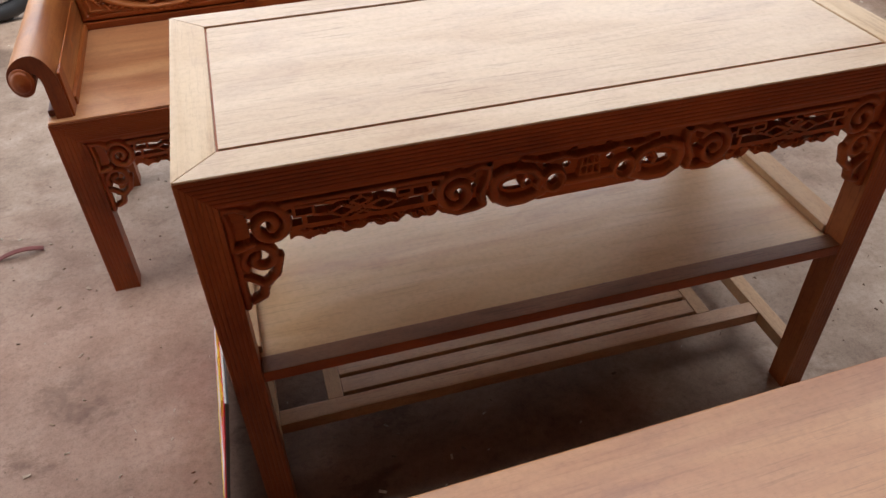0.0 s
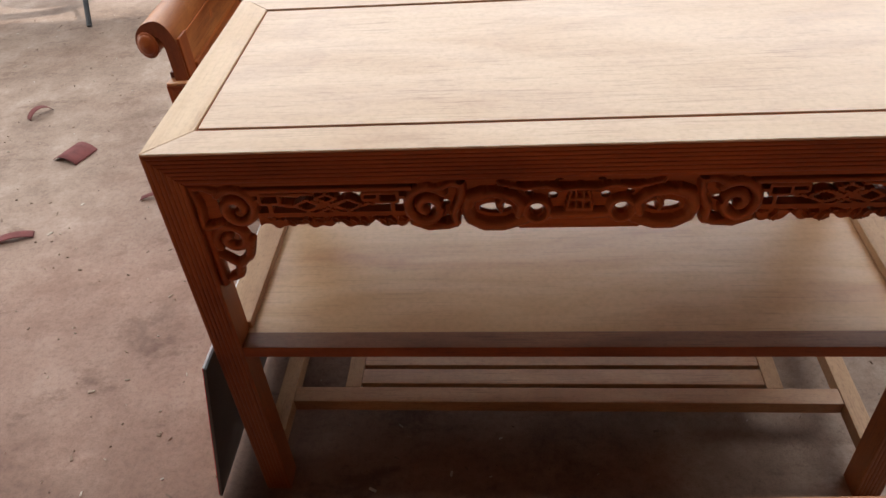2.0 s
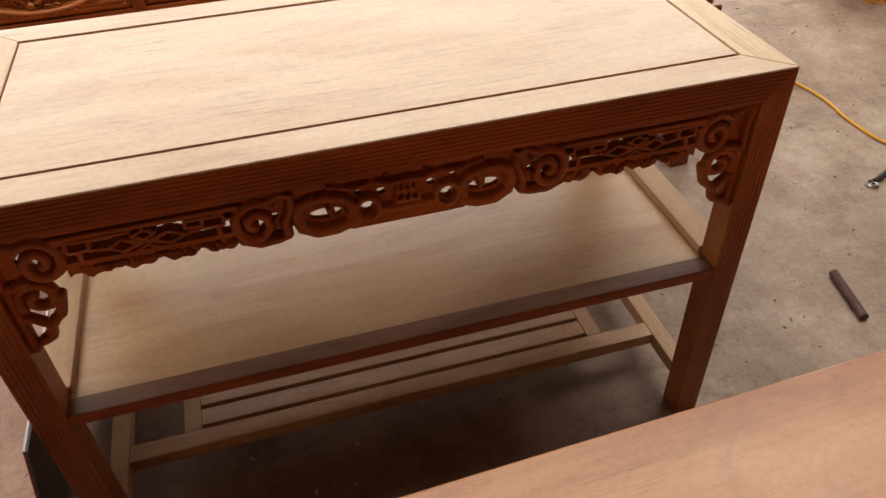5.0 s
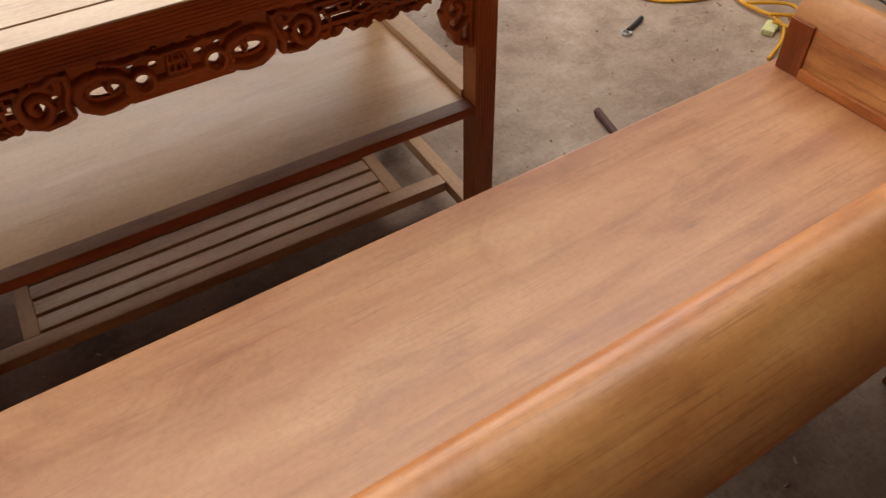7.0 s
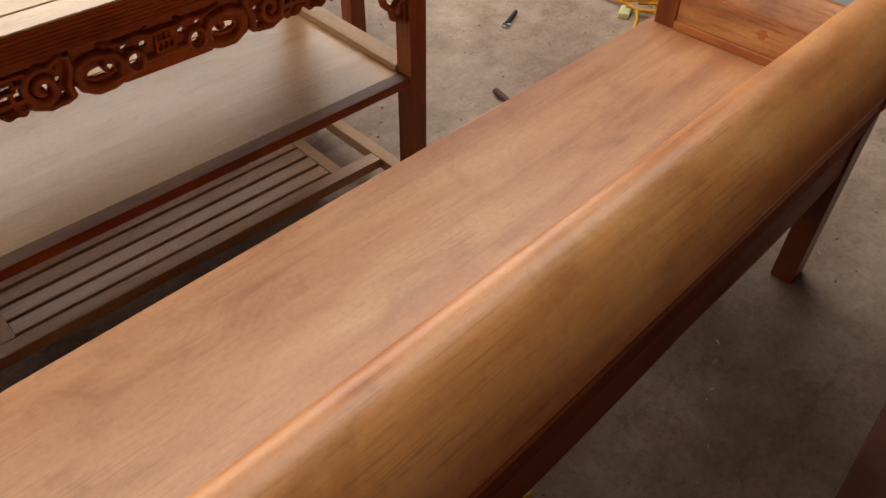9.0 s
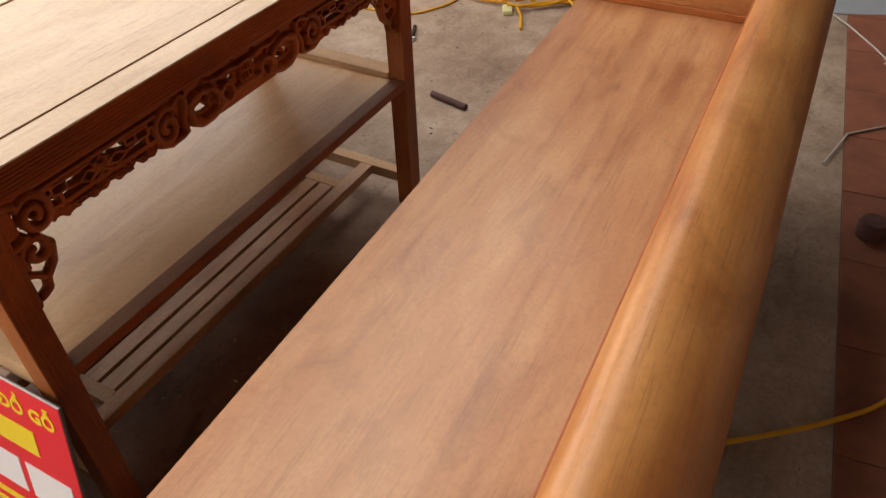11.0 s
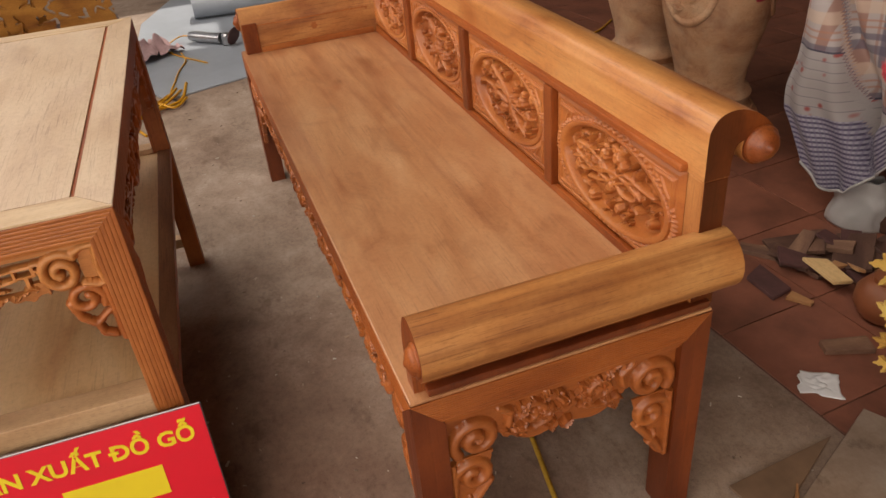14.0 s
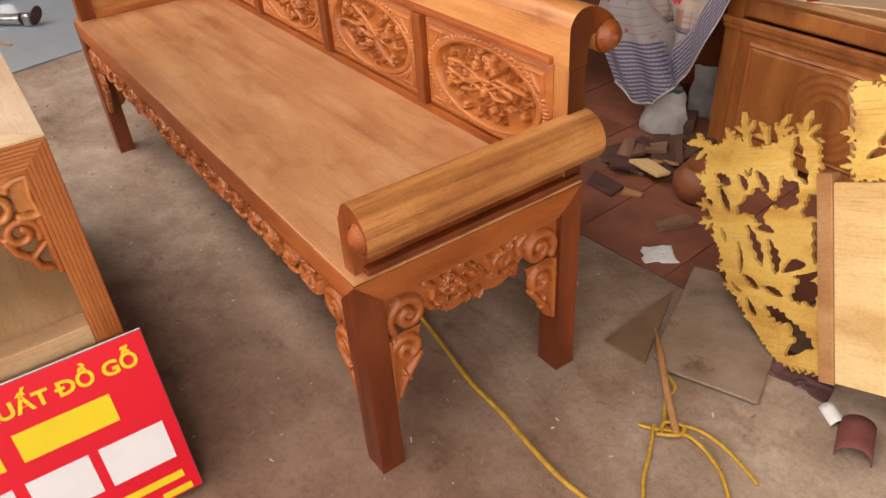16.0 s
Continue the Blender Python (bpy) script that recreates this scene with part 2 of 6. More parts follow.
def spline(pts, per=10):
    """A Catmull-Rom curve through points."""
    pts = [Vector(p) for p in pts]
    out = []
    for i in range(len(pts) - 1):
        p0, p1, p2, p3 = pts[max(i - 1, 0)], pts[i], pts[i + 1], pts[min(i + 2, len(pts) - 1)]
        for k in range(per):
            t = k / per
            out.append(0.5 * (2 * p1 + (p2 - p0) * t + (2 * p0 - 5 * p1 + 4 * p2 - p3) * t * t + (3 * p1 - p0 - 3 * p2 + p3) * t**3))
    return out + [pts[-1]]


# ---- carving: strokes on a grid, with holes where no stroke reaches ----
def spiral(cx, cy, r0, r1, turns, start, width, flip=1):
    n = max(10, int(28 * abs(turns)))
    return ([(cx + (r0 + (r1 - r0) * k / n) * math.cos(start + flip * 2 * math.pi * turns * k / n),
              cy + (r0 + (r1 - r0) * k / n) * math.sin(start + flip * 2 * math.pi * turns * k / n)) for k in range(n + 1)], width)


def mirrored(strokes, axis):
    return strokes + [([(2 * axis - x, y) for x, y in pts], w) for pts, w in strokes]


class Carving:
    """A board carved on a grid: body is where wood remains, top its height."""

    def __init__(self, w, h, step):
        self.nx, self.ny = int(round(w / step)) + 1, int(round(h / step)) + 1
        self.w, self.h = w, h
        self.sx, self.sy = w / (self.nx - 1), h / (self.ny - 1)
        self.x, self.y = np.meshgrid(np.linspace(0, w, self.nx), np.linspace(0, h, self.ny), indexing="ij")
        self.body = np.full(self.x.shape, -1.0)
        self.top = np.zeros(self.x.shape)

    def away(self, pts):
        d = np.full(self.x.shape, 9.0)
        for (ax, ay), (bx, by) in zip(pts, pts[1:]):
            ex, ey = bx - ax, by - ay
            l2 = ex * ex + ey * ey + 1e-12
            t = np.clip(((self.x - ax) * ex + (self.y - ay) * ey) / l2, 0, 1)
            np.minimum(d, np.hypot(self.x - ax - t * ex, self.y - ay - t * ey), out=d)
        return d

    def stroke(self, pts, width, base, high, square=False):
        """A raised band along points; width is half its breadth, or a pair that tapers it."""
        d = self.away(pts)
        self.body = np.maximum(self.body, width - d)
        q = np.clip(d / width, 0, 1)
        shape = np.where(q < 0.8, 1.0, 0.55) if square else np.sqrt(np.clip(1 - q * q, 0, 1))
        self.top = np.where(d < width, np.maximum(self.top, base + high * shape), self.top)

    def fill(self, inside, base):
        """Wood where inside (metres, positive within) is positive, up to the height base."""
        self.body = np.maximum(self.body, inside)
        self.top = np.where(inside > 0, np.maximum(self.top, base), self.top)

    def bumpy(self, cx, cy, r, high, petals=5, turn=0.0):
        """A raised flower."""
        dx, dy = self.x - cx, self.y - cy
        rad, ang = np.hypot(dx, dy), np.arctan2(dy, dx) + turn
        edge = r * (0.72 + 0.28 * np.abs(np.cos(ang * petals / 2)))
        q = np.clip(rad / edge, 0, 1)
        lift = high * (0.35 + 0.65 * np.sqrt(np.clip(1 - (2 * q - 1.1) ** 2, 0, 1)))
        lift = np.where(rad < 0.25 * r, high * 0.9, lift)
        self.top = np.where(q < 1, np.maximum(self.top, self.ground + lift), self.top)

    def leaf(self, cx, cy, length, breadth, turn, high):
        dx, dy = self.x - cx, self.y - cy
        a, b = dx * math.cos(turn) + dy * math.sin(turn), -dx * math.sin(turn) + dy * math.cos(turn)
        u = np.clip(a / length, 0, 1)
        half = breadth * np.sin(np.pi * u ** 0.8)
        inside = (a > 0) & (a < length) & (np.abs(b) < half)
        lift = high * (0.35 + 0.65 * np.sqrt(np.clip(np.abs(b) / (half + 1e-6), 0, 1)))
        self.top = np.where(inside, np.maximum(self.top, self.ground + lift), self.top)

    def mesh(self, place, back=0.0, closed=True):
        """A mesh; place(x, y, height) gives the corner's place."""
        body, step = self.body, min(self.sx, self.sy)
        gx, gy = np.gradient(body, self.sx, self.sy)
        gl = np.maximum(gx * gx + gy * gy, 0.2)
        near = np.abs(body) < 0.75 * step
        px = np.where(near, np.clip(self.x - body * gx / gl, 0, self.w), self.x)
        py = np.where(near, np.clip(self.y - body * gy / gl, 0, self.h), self.y)
        ok = body > -0.6 * step
        cell = ok[:-1, :-1] & ok[1:, :-1] & ok[:-1, 1:] & ok[1:, 1:]
        used = np.zeros(ok.shape, bool)
        for a, b in ((0, 0), (1, 0), (0, 1), (1, 1)):
            used[a:self.nx - 1 + a, b:self.ny - 1 + b] |= cell
        index = np.full(ok.shape, -1)
        index[used] = np.arange(used.sum())
        n = int(used.sum())
        front = [place(x, y, t) for x, y, t in zip(px[used], py[used], self.top[used])]
        i, j = np.nonzero(cell)
        quads = np.stack([index[i, j], index[i + 1, j], index[i + 1, j + 1], index[i, j + 1]], 1)
        verts, faces = front, quads.tolist()
        if closed:
            verts = front + [place(x, y, back) for x, y in zip(px[used], py[used])]
            faces += (quads[:, ::-1] + n).tolist()
            pad = np.zeros((self.nx + 1, self.ny + 1), bool)
            pad[1:-1, 1:-1] = cell
            for (di, dj), (a, b) in {(-1, 0): ((0, 1), (0, 0)), (1, 0): ((1, 0), (1, 1)), (0, -1): ((0, 0), (1, 0)), (0, 1): ((1, 1), (0, 1))}.items():
                bi, bj = np.nonzero(cell & ~pad[1 + di:self.nx + di, 1 + dj:self.ny + dj])
                p, q = index[bi + a[0], bj + a[1]], index[bi + b[0], bj + b[1]]
                faces += np.stack([q, p, p + n, q + n], 1).tolist()
        me = bpy.data.meshes.new("carving")
        me.from_pydata(verts, [], faces)
        me.polygons.foreach_set("use_smooth", [True] * len(me.polygons))
        me.set_sharp_from_angle(angle=radians(50))
        me.validate()
        return me


# ---- floor and shell ----
def concrete():
    """Worn floor screed: pale dust, dark wet-looking stains with ragged edges, shade painted into one along the aisle,
    a drift of red sawdust, grit and trowel scratches.
    """
    m, nt, nodes, links, bsdf = material("dusty_concrete")
    v = coords(nodes, links, (1, 1, 1), False)
    big, mid, fine = noise_tex(nodes, links, v, 1.3, 8, 0.68, 0.1), noise_tex(nodes, links, v, 5.5, 9, 0.72, 0.1), noise_tex(nodes, links, v, 75.0, 6, 0.75)
    grit = noise_tex(nodes, links, v, 330.0, 2, 0.6)
    r = ramp(nodes, [(0.32, (0.235, 0.165, 0.120)), (0.5, (0.335, 0.245, 0.183)), (0.68, (0.43, 0.335, 0.265))])
    links.new(mid, r.inputs[0])
    c = r.outputs[0]
    # red sawdust swept up beside the table's end
    away = nodes.new("ShaderNodeVectorMath"); away.operation = "DISTANCE"
    away.inputs[1].default_value = (0.0, 1.45, 0.0)
    links.new(v, away.inputs[0])
    drift = nodes.new("ShaderNodeMath"); drift.operation = "MULTIPLY_ADD"
    drift.inputs[1].default_value = 1.1
    links.new(big, drift.inputs[0])
    links.new(away.outputs["Value"], drift.inputs[2])
    dr = ramp(nodes, [(0.62, (0.42, 0.42, 0.42)), (1.0, (0.0, 0.0, 0.0))])
    half = nodes.new("ShaderNodeMath"); half.operation = "MULTIPLY"
    half.inputs[1].default_value = 0.62
    links.new(drift.outputs[0], half.inputs[0])
    links.new(half.outputs[0], dr.inputs[0])
    c = mix(nodes, links, c, (0.32, 0.165, 0.118), dr.outputs[0])
    st = ramp(nodes, [(0.34, (0.52, 0.44, 0.39)), (0.43, (0.84, 0.79, 0.76)), (0.52, (1.0, 1.0, 1.0)), (0.64, (1.16, 1.18, 1.20))])
    links.new(big, st.inputs[0])
    c = mix(nodes, links, c, st.outputs[0], 0.85, "MULTIPLY")
    stain = noise_tex(nodes, links, coords(nodes, links, (1, 1.7, 1), False), 3.1, 10, 0.74, 0.15)
    sn = ramp(nodes, [(0.36, (0.60, 0.53, 0.48)), (0.44, (1.0, 1.0, 1.0)), (0.60, (1.0, 1.0, 1.0)), (0.70, (1.22, 1.24, 1.26))])
    links.new(stain, sn.inputs[0])
    c = mix(nodes, links, c, sn.outputs[0], 0.8, "MULTIPLY")
    # an old stain along the aisle, ragged at its edges, deepened by painted shade between table and bench
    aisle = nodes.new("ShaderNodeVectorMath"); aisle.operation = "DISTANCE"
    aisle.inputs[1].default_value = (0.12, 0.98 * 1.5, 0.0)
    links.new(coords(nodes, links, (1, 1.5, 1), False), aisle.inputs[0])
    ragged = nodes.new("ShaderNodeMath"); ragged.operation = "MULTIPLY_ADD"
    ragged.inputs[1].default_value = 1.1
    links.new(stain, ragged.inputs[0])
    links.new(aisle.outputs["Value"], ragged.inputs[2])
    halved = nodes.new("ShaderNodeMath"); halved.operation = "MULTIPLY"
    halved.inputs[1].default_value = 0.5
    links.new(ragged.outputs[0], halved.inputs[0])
    stain_shade = ramp(nodes, [(0.42, (0.60, 0.52, 0.46)), (0.58, (0.80, 0.75, 0.72)), (0.66, (1.0, 1.0, 1.0))])
    links.new(halved.outputs[0], stain_shade.inputs[0])
    c = mix(nodes, links, c, stain_shade.outputs[0], 0.9, "MULTIPLY")
    fr = ramp(nodes, [(0.32, (0.66, 0.63, 0.60)), (0.5, (1.0, 1.0, 1.0)), (0.72, (1.18, 1.18, 1.18))])
    links.new(fine, fr.inputs[0])
    c = mix(nodes, links, c, fr.outputs[0], 0.7, "MULTIPLY")
    gr = ramp(nodes, [(0.30, (0.70, 0.68, 0.66)), (0.45, (1.0, 1.0, 1.0)), (0.70, (1.12, 1.12, 1.12))])
    links.new(grit, gr.inputs[0])
    c = mix(nodes, links, c, gr.outputs[0], 0.6, "MULTIPLY")
    links.new(c, bsdf.inputs["Base Color"])
    rr = nodes.new("ShaderNodeMapRange")
    rr.inputs["To Min"].default_value, rr.inputs["To Max"].default_value = 0.52, 0.85
    links.new(stain, rr.inputs["Value"])
    links.new(rr.outputs[0], bsdf.inputs["Roughness"])
    bump(nodes, links, fine, bsdf, 0.4, 0.0025)
    return m


CONCRETE = concrete()
TILE = plain("terracotta_tile", (0.225, 0.080, 0.047), 0.55, 0, 0.35, 6.0, 0.12)
GROUT = plain("tile_grout", (0.13, 0.060, 0.040), 0.8, 0, 0.3)
PLASTER = plain("grey_plaster", (0.11, 0.088, 0.07), 0.85, 0, 0.2, 3.0)
ROOFING = plain("roof_sheet", (0.07, 0.06, 0.05), 0.6, 0, 0.2, 3.0)
EARTH = plain("outside_ground", (0.36, 0.31, 0.26), 0.9, 0, 0.25, 1.2)

tagged(part("ground", boxed(-60, 60, -60, 60, -0.5, -0.02, 0), EARTH), "pale dry ground outside the workshop", "ground", kind="structure")
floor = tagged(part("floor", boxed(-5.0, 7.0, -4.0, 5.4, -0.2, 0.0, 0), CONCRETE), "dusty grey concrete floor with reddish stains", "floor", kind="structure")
# unseen walls, added dark to cut stray and bounced light
tagged(part("wall_south", boxed(-5.0, 7.0, -4.2, -4.0, -0.2, 3.4, 0), PLASTER), "unseen grey plastered wall, added to block stray light", "wall", kind="structure")
tagged(part("wall_east", boxed(7.0, 7.2, -4.2, 2.2, -0.2, 3.4, 0), PLASTER), "unseen grey plastered wall, added to block stray light", "wall", kind="structure")
tagged(part("wall_west", boxed(-5.2, -5.0, -4.2, 0.8, -0.2, 3.4, 0), PLASTER), "unseen grey plastered wall, added to block stray light", "wall", kind="structure")
# unseen roof, added to block the sky; its notch shapes the sun patch
bm = boxed(-5.4, 5.9, -4.4, 2.5, 3.4, 3.5, 0)
box(bm, 5.9, 7.3, -4.4, -0.12, 3.4, 3.5, 0)
box(bm, 5.9, 7.3, 0.50, 2.5, 3.4, 3.5, 0)
tagged(part("ceiling", bm, ROOFING), "unseen grey sheet roof, added to block light and shape the sun patch", "ceiling", kind="structure")


# ---- frame pieces with fluted faces ----
def flutes(length, count, deep):
    """Offsets along a face, in pairs of (place, depth): count rounded ribs."""
    out, w = [], length / count
    for k in range(count):
        for q, d in ((0.0, deep), (0.12, 0.3 * deep), (0.3, 0.0), (0.7, 0.0), (0.88, 0.3 * deep)):
            out.append(((k + q) * w, d))
    return out + [(length, deep)]


def fluted_leg(cx, cy, sx, sy, wx, wy, top, deep=0.0016, count=6):
    """A leg whose two outer faces are fluted and whose top is mitred; (cx, cy) is its outer corner, sx and sy point inwards."""
    prof = [(a, d) for a, d in reversed(flutes(wx, count, deep))] + [(d, a) for a, d in flutes(wy, count, deep)[1:]]
    prof += [(wx, wy)]
    bm = bmesh.new()
    prism(bm, prof, lambda a, b: (cx + sx * a, cy + sy * b, 0.0), lambda a, b: (cx + sx * a, cy + sy * b, top - min(max(a, b), 0.06)))
    return bm


def fluted_beam(x0, x1, high, thick, top, deep=0.0016, ribbed=0.045, count=6):
    """A beam along x with its outer face at y = 0 and the body behind (+y), fluted over the upper strip, mitred at both ends."""
    prof = [(d, a) for a, d in flutes(ribbed, count, deep)] + [(0.002, ribbed + 0.002), (0.002, high), (thick, high), (thick, 0.0)]
    bm = bmesh.new()
    prism(bm, prof, lambda d, a: (x0 + min(a, ribbed), d, top - a), lambda d, a: (x1 - min(a, ribbed), d, top - a))
    return bm


def turned(bm, turn):
    bmesh.ops.transform(bm, matrix=turn, verts=bm.verts[:])
    return bm


def mitred_board(x0, x1, width, z0, z1, bevel=0.0015):
    """A board along x, outer edge at y = 0, its inner edge shorter by the width at each end."""
    bm = bmesh.new()
    prof = [(x0, 0.0), (x1, 0.0), (x1 - width, width), (x0 + width, width)]
    prism(bm, prof, lambda a, b: (a, b, z0), lambda a, b: (a, b, z1))
    bmesh.ops.bevel(bm, geom=bm.edges[:], offset=bevel, segments=2, affect="EDGES")
    return bm


# ---- the table ----
def table_apron(length):
    """Openwork apron: end scrolls, a fret with crossed diamonds over a leafy edge, inner scrolls, wide loops and a windowed medallion; x along it, y down from the beam."""
    c = Carving(length, 0.088, 0.0016)
    half = length / 2
    near = np.minimum(c.x, length - c.x)
    c.ground = 0.002

    def both(strokes, base, high, square=False):
        for pts, w in mirrored([q for q in strokes if max(p[0] for p in q[0]) < half + 0.004], half):
            c.stroke(pts, w, base, high, square)

    # solid wood: the band under the beam, the leafy lower edge, the foot of the medallion
    c.fill(0.0112 - c.y, 0.009)
    c.fill(np.minimum(0.028 - near, 0.062 - c.y), 0.004)
    c.fill(np.minimum.reduce([near - 0.318, c.y - 0.008, 0.0665 + 0.006 * np.cos((near - 0.387) * 70) - c.y]), 0.004)
    leafy = np.minimum.reduce([near - 0.078, 0.288 - near, c.y - 0.0535 - 0.003 * np.sin(near * 120), 0.069 + 0.007 * np.abs(np.sin(near * 62 + 1.1)) + 0.002 * np.sin(near * 260) - c.y])
    c.fill(np.where(near < half, leafy, -1.0) * 0.8, 0.005)
    for hx, rx in ((0.128, 0.026), (0.248, 0.016)):
        slit = np.hypot((near - hx) / rx, (c.y - 0.0585) / 0.0032) - 1
        c.body = np.minimum(c.body, slit * 0.0032)
    c.fill(np.minimum(near - 0.408, 0.0805 - c.y - 0.010 * np.clip((0.424 - near) / 0.016, 0, 1)) - np.clip(0.0665 - c.y, 0, 1) * 2, 0.008)
    # leaves curling along the lower edge
    rng = random.Random(3)
    for k in range(int(min(half, 0.29) / 0.012)):
        x = 0.090 + 0.0125 * k
        if x > min(0.280, half):
            break
        for q in (x, length - x):
            c.leaf(q, 0.060 + rng.uniform(-0.002, 0.003), rng.uniform(0.014, 0.022), 0.0042, rng.uniform(-0.5, 1.0) if q == x else math.pi - rng.uniform(-0.5, 1.0), 0.009)
    scrolls = [spiral(0.054, 0.0425, 0.0300, 0.006, 1.55, 3.9, 0.0066), ([(0.030, 0.016), (0.018, 0.010), (0.0, 0.009)], 0.0060), ([(0.0, 0.008), (0.005, 0.040), (0.002, 0.066)], 0.0055), ([(0.030, 0.064), (0.010, 0.070), (0.0, 0.068)], 0.0050)]
    scrolls += [spiral(0.306, 0.0450, 0.0300, 0.006, 1.55, 5.5, 0.0068, -1), ([(0.320, 0.018), (0.340, 0.010), (0.352, 0.014), (0.351, 0.030), (0.341, 0.052), (0.343, 0.066)], 0.0058), ([(0.286, 0.066), (0.306, 0.074), (0.330, 0.073), (0.344, 0.069)], 0.0056)]
    scrolls += [([(0.430, 0.066), (0.405, 0.074), (0.380, 0.074), (0.362, 0.064), (0.357, 0.048), (0.362, 0.034), (0.378, 0.028)], 0.0085), ([(0.362, 0.034), (0.390, 0.026), (0.416, 0.032), (0.428, 0.044), (0.424, 0.058)], 0.0066)]
    scrolls += [spiral(0.447, 0.0520, 0.0150, 0.0145, 1.0, 0.4, 0.0046), ([(0.400, 0.012), (0.432, 0.020), (0.458, 0.016), (0.478, 0.022), (half, 0.020)], 0.0044), ([(0.466, 0.0585), (half, 0.0585)], 0.0068)]
    both(scrolls, 0.005, 0.011)
    # sawn through: the eye of the wide loop and small gaps between the scrolls
    for hx, hy, rx, ry in ((0.394, 0.0520, 0.0220, 0.0075), (0.447, 0.0520, 0.0085, 0.0085), (0.467, 0.0350, 0.0065, 0.0045), (0.474, 0.0110, 0.0060, 0.0030), (0.352, 0.0080, 0.0060, 0.0030), (0.404, 0.0170, 0.0100, 0.0030), (0.437, 0.0310, 0.0060, 0.0035), (0.330, 0.0420, 0.0060, 0.0040)):
        c.body = np.minimum(c.body, (np.hypot((near - hx) / rx, (c.y - hy) / ry) - 1) * ry)
    both([([(0.404, 0.036), (0.398, 0.045), (0.401, 0.051)], 0.0044)], 0.005, 0.010)
    fret = []
    for a, b, y0, y1 in ((0.088, 0.1135, 0.0226, 0.0366), (0.071, 0.088, 0.0210, 0.0313), (0.2436, 0.269, 0.0226, 0.0366), (0.2250, 0.2436, 0.0225, 0.0320)):
        fret.append(([(a, y0), (b, y0), (b, y1), (a, y1), (a, y0)], 0.0021))
    for a, b, y0, y1 in ((0.133, 0.167, 0.031, 0.047), (0.184, 0.2238, 0.031, 0.047), (0.1615, 0.190, 0.0233, 0.035), (0.1640, 0.190, 0.0440, 0.0535)):
        x, y = (a + b) / 2, (y0 + y1) / 2
        fret.append(([(a, y), (x, y0), (b, y), (x, y1), (a, y)], 0.0021))
    fret += [([(0.150, 0.047), (0.204, 0.031)], 0.0020), ([(0.150, 0.031), (0.204, 0.047)], 0.0020), ([(0.1135, 0.038), (0.133, 0.039)], 0.0021), ([(0.2238, 0.039), (0.2436, 0.036)], 0.0021), ([(0.269, 0.030), (0.284, 0.030), (0.284, 0.040)], 0.0023)]
    fret += [([(0.066, 0.0175), (0.286, 0.0175)], 0.0034), ([(0.078, 0.0520), (0.286, 0.0520)], 0.0032), ([(0.1135, 0.0226), (0.1615, 0.0240)], 0.0018), ([(0.100, 0.0366), (0.100, 0.0520)], 0.0030), ([(0.262, 0.0366), (0.262, 0.0520)], 0.0030)]
    fret += [([(0.489, 0.024), (half, 0.0225)], 0.0021), ([(0.487, 0.037), (half, 0.037)], 0.0019), ([(0.489, 0.024), (0.484, 0.052)], 0.0021), ([(0.4955, 0.024), (0.4955, 0.052)], 0.0017), ([(0.484, 0.0515), (half, 0.0515)], 0.0021)]
    both(fret, 0.008, 0.004, True)
    # sunk ground behind the medallion's window
    c.fill(np.minimum.reduce([near - 0.484, c.y - 0.022, 0.056 - c.y]), 0.003)
    return c


def bracket(wide, tall):
    """A small openwork spandrel under the apron's end: a loop that runs down into a tail."""
    c = Carving(wide, tall, 0.002)
    for pts, w in [spiral(0.036, 0.028, 0.026, 0.008, 1.25, 2.6, 0.0065), ([(0.060, 0.03), (0.052, 0.058), (0.034, 0.074), (0.03, 0.092), (0.018, tall - 0.014)], 0.0065),
                   ([(0.004, 0.0), (0.004, tall - 0.004)], 0.0065), ([(0.008, 0.004), (0.03, 0.004)], 0.006), ([(0.012, 0.055), (0.03, 0.07)], 0.005), ([(0.028, 0.094), (0.014, 0.10)], 0.004)]:
        c.stroke(pts, w, 0.004, 0.010)
    return c


APRON_MEMO = {}


def memo(key, make):
    if key not in APRON_MEMO:
        APRON_MEMO[key] = make()
    return APRON_MEMO[key]


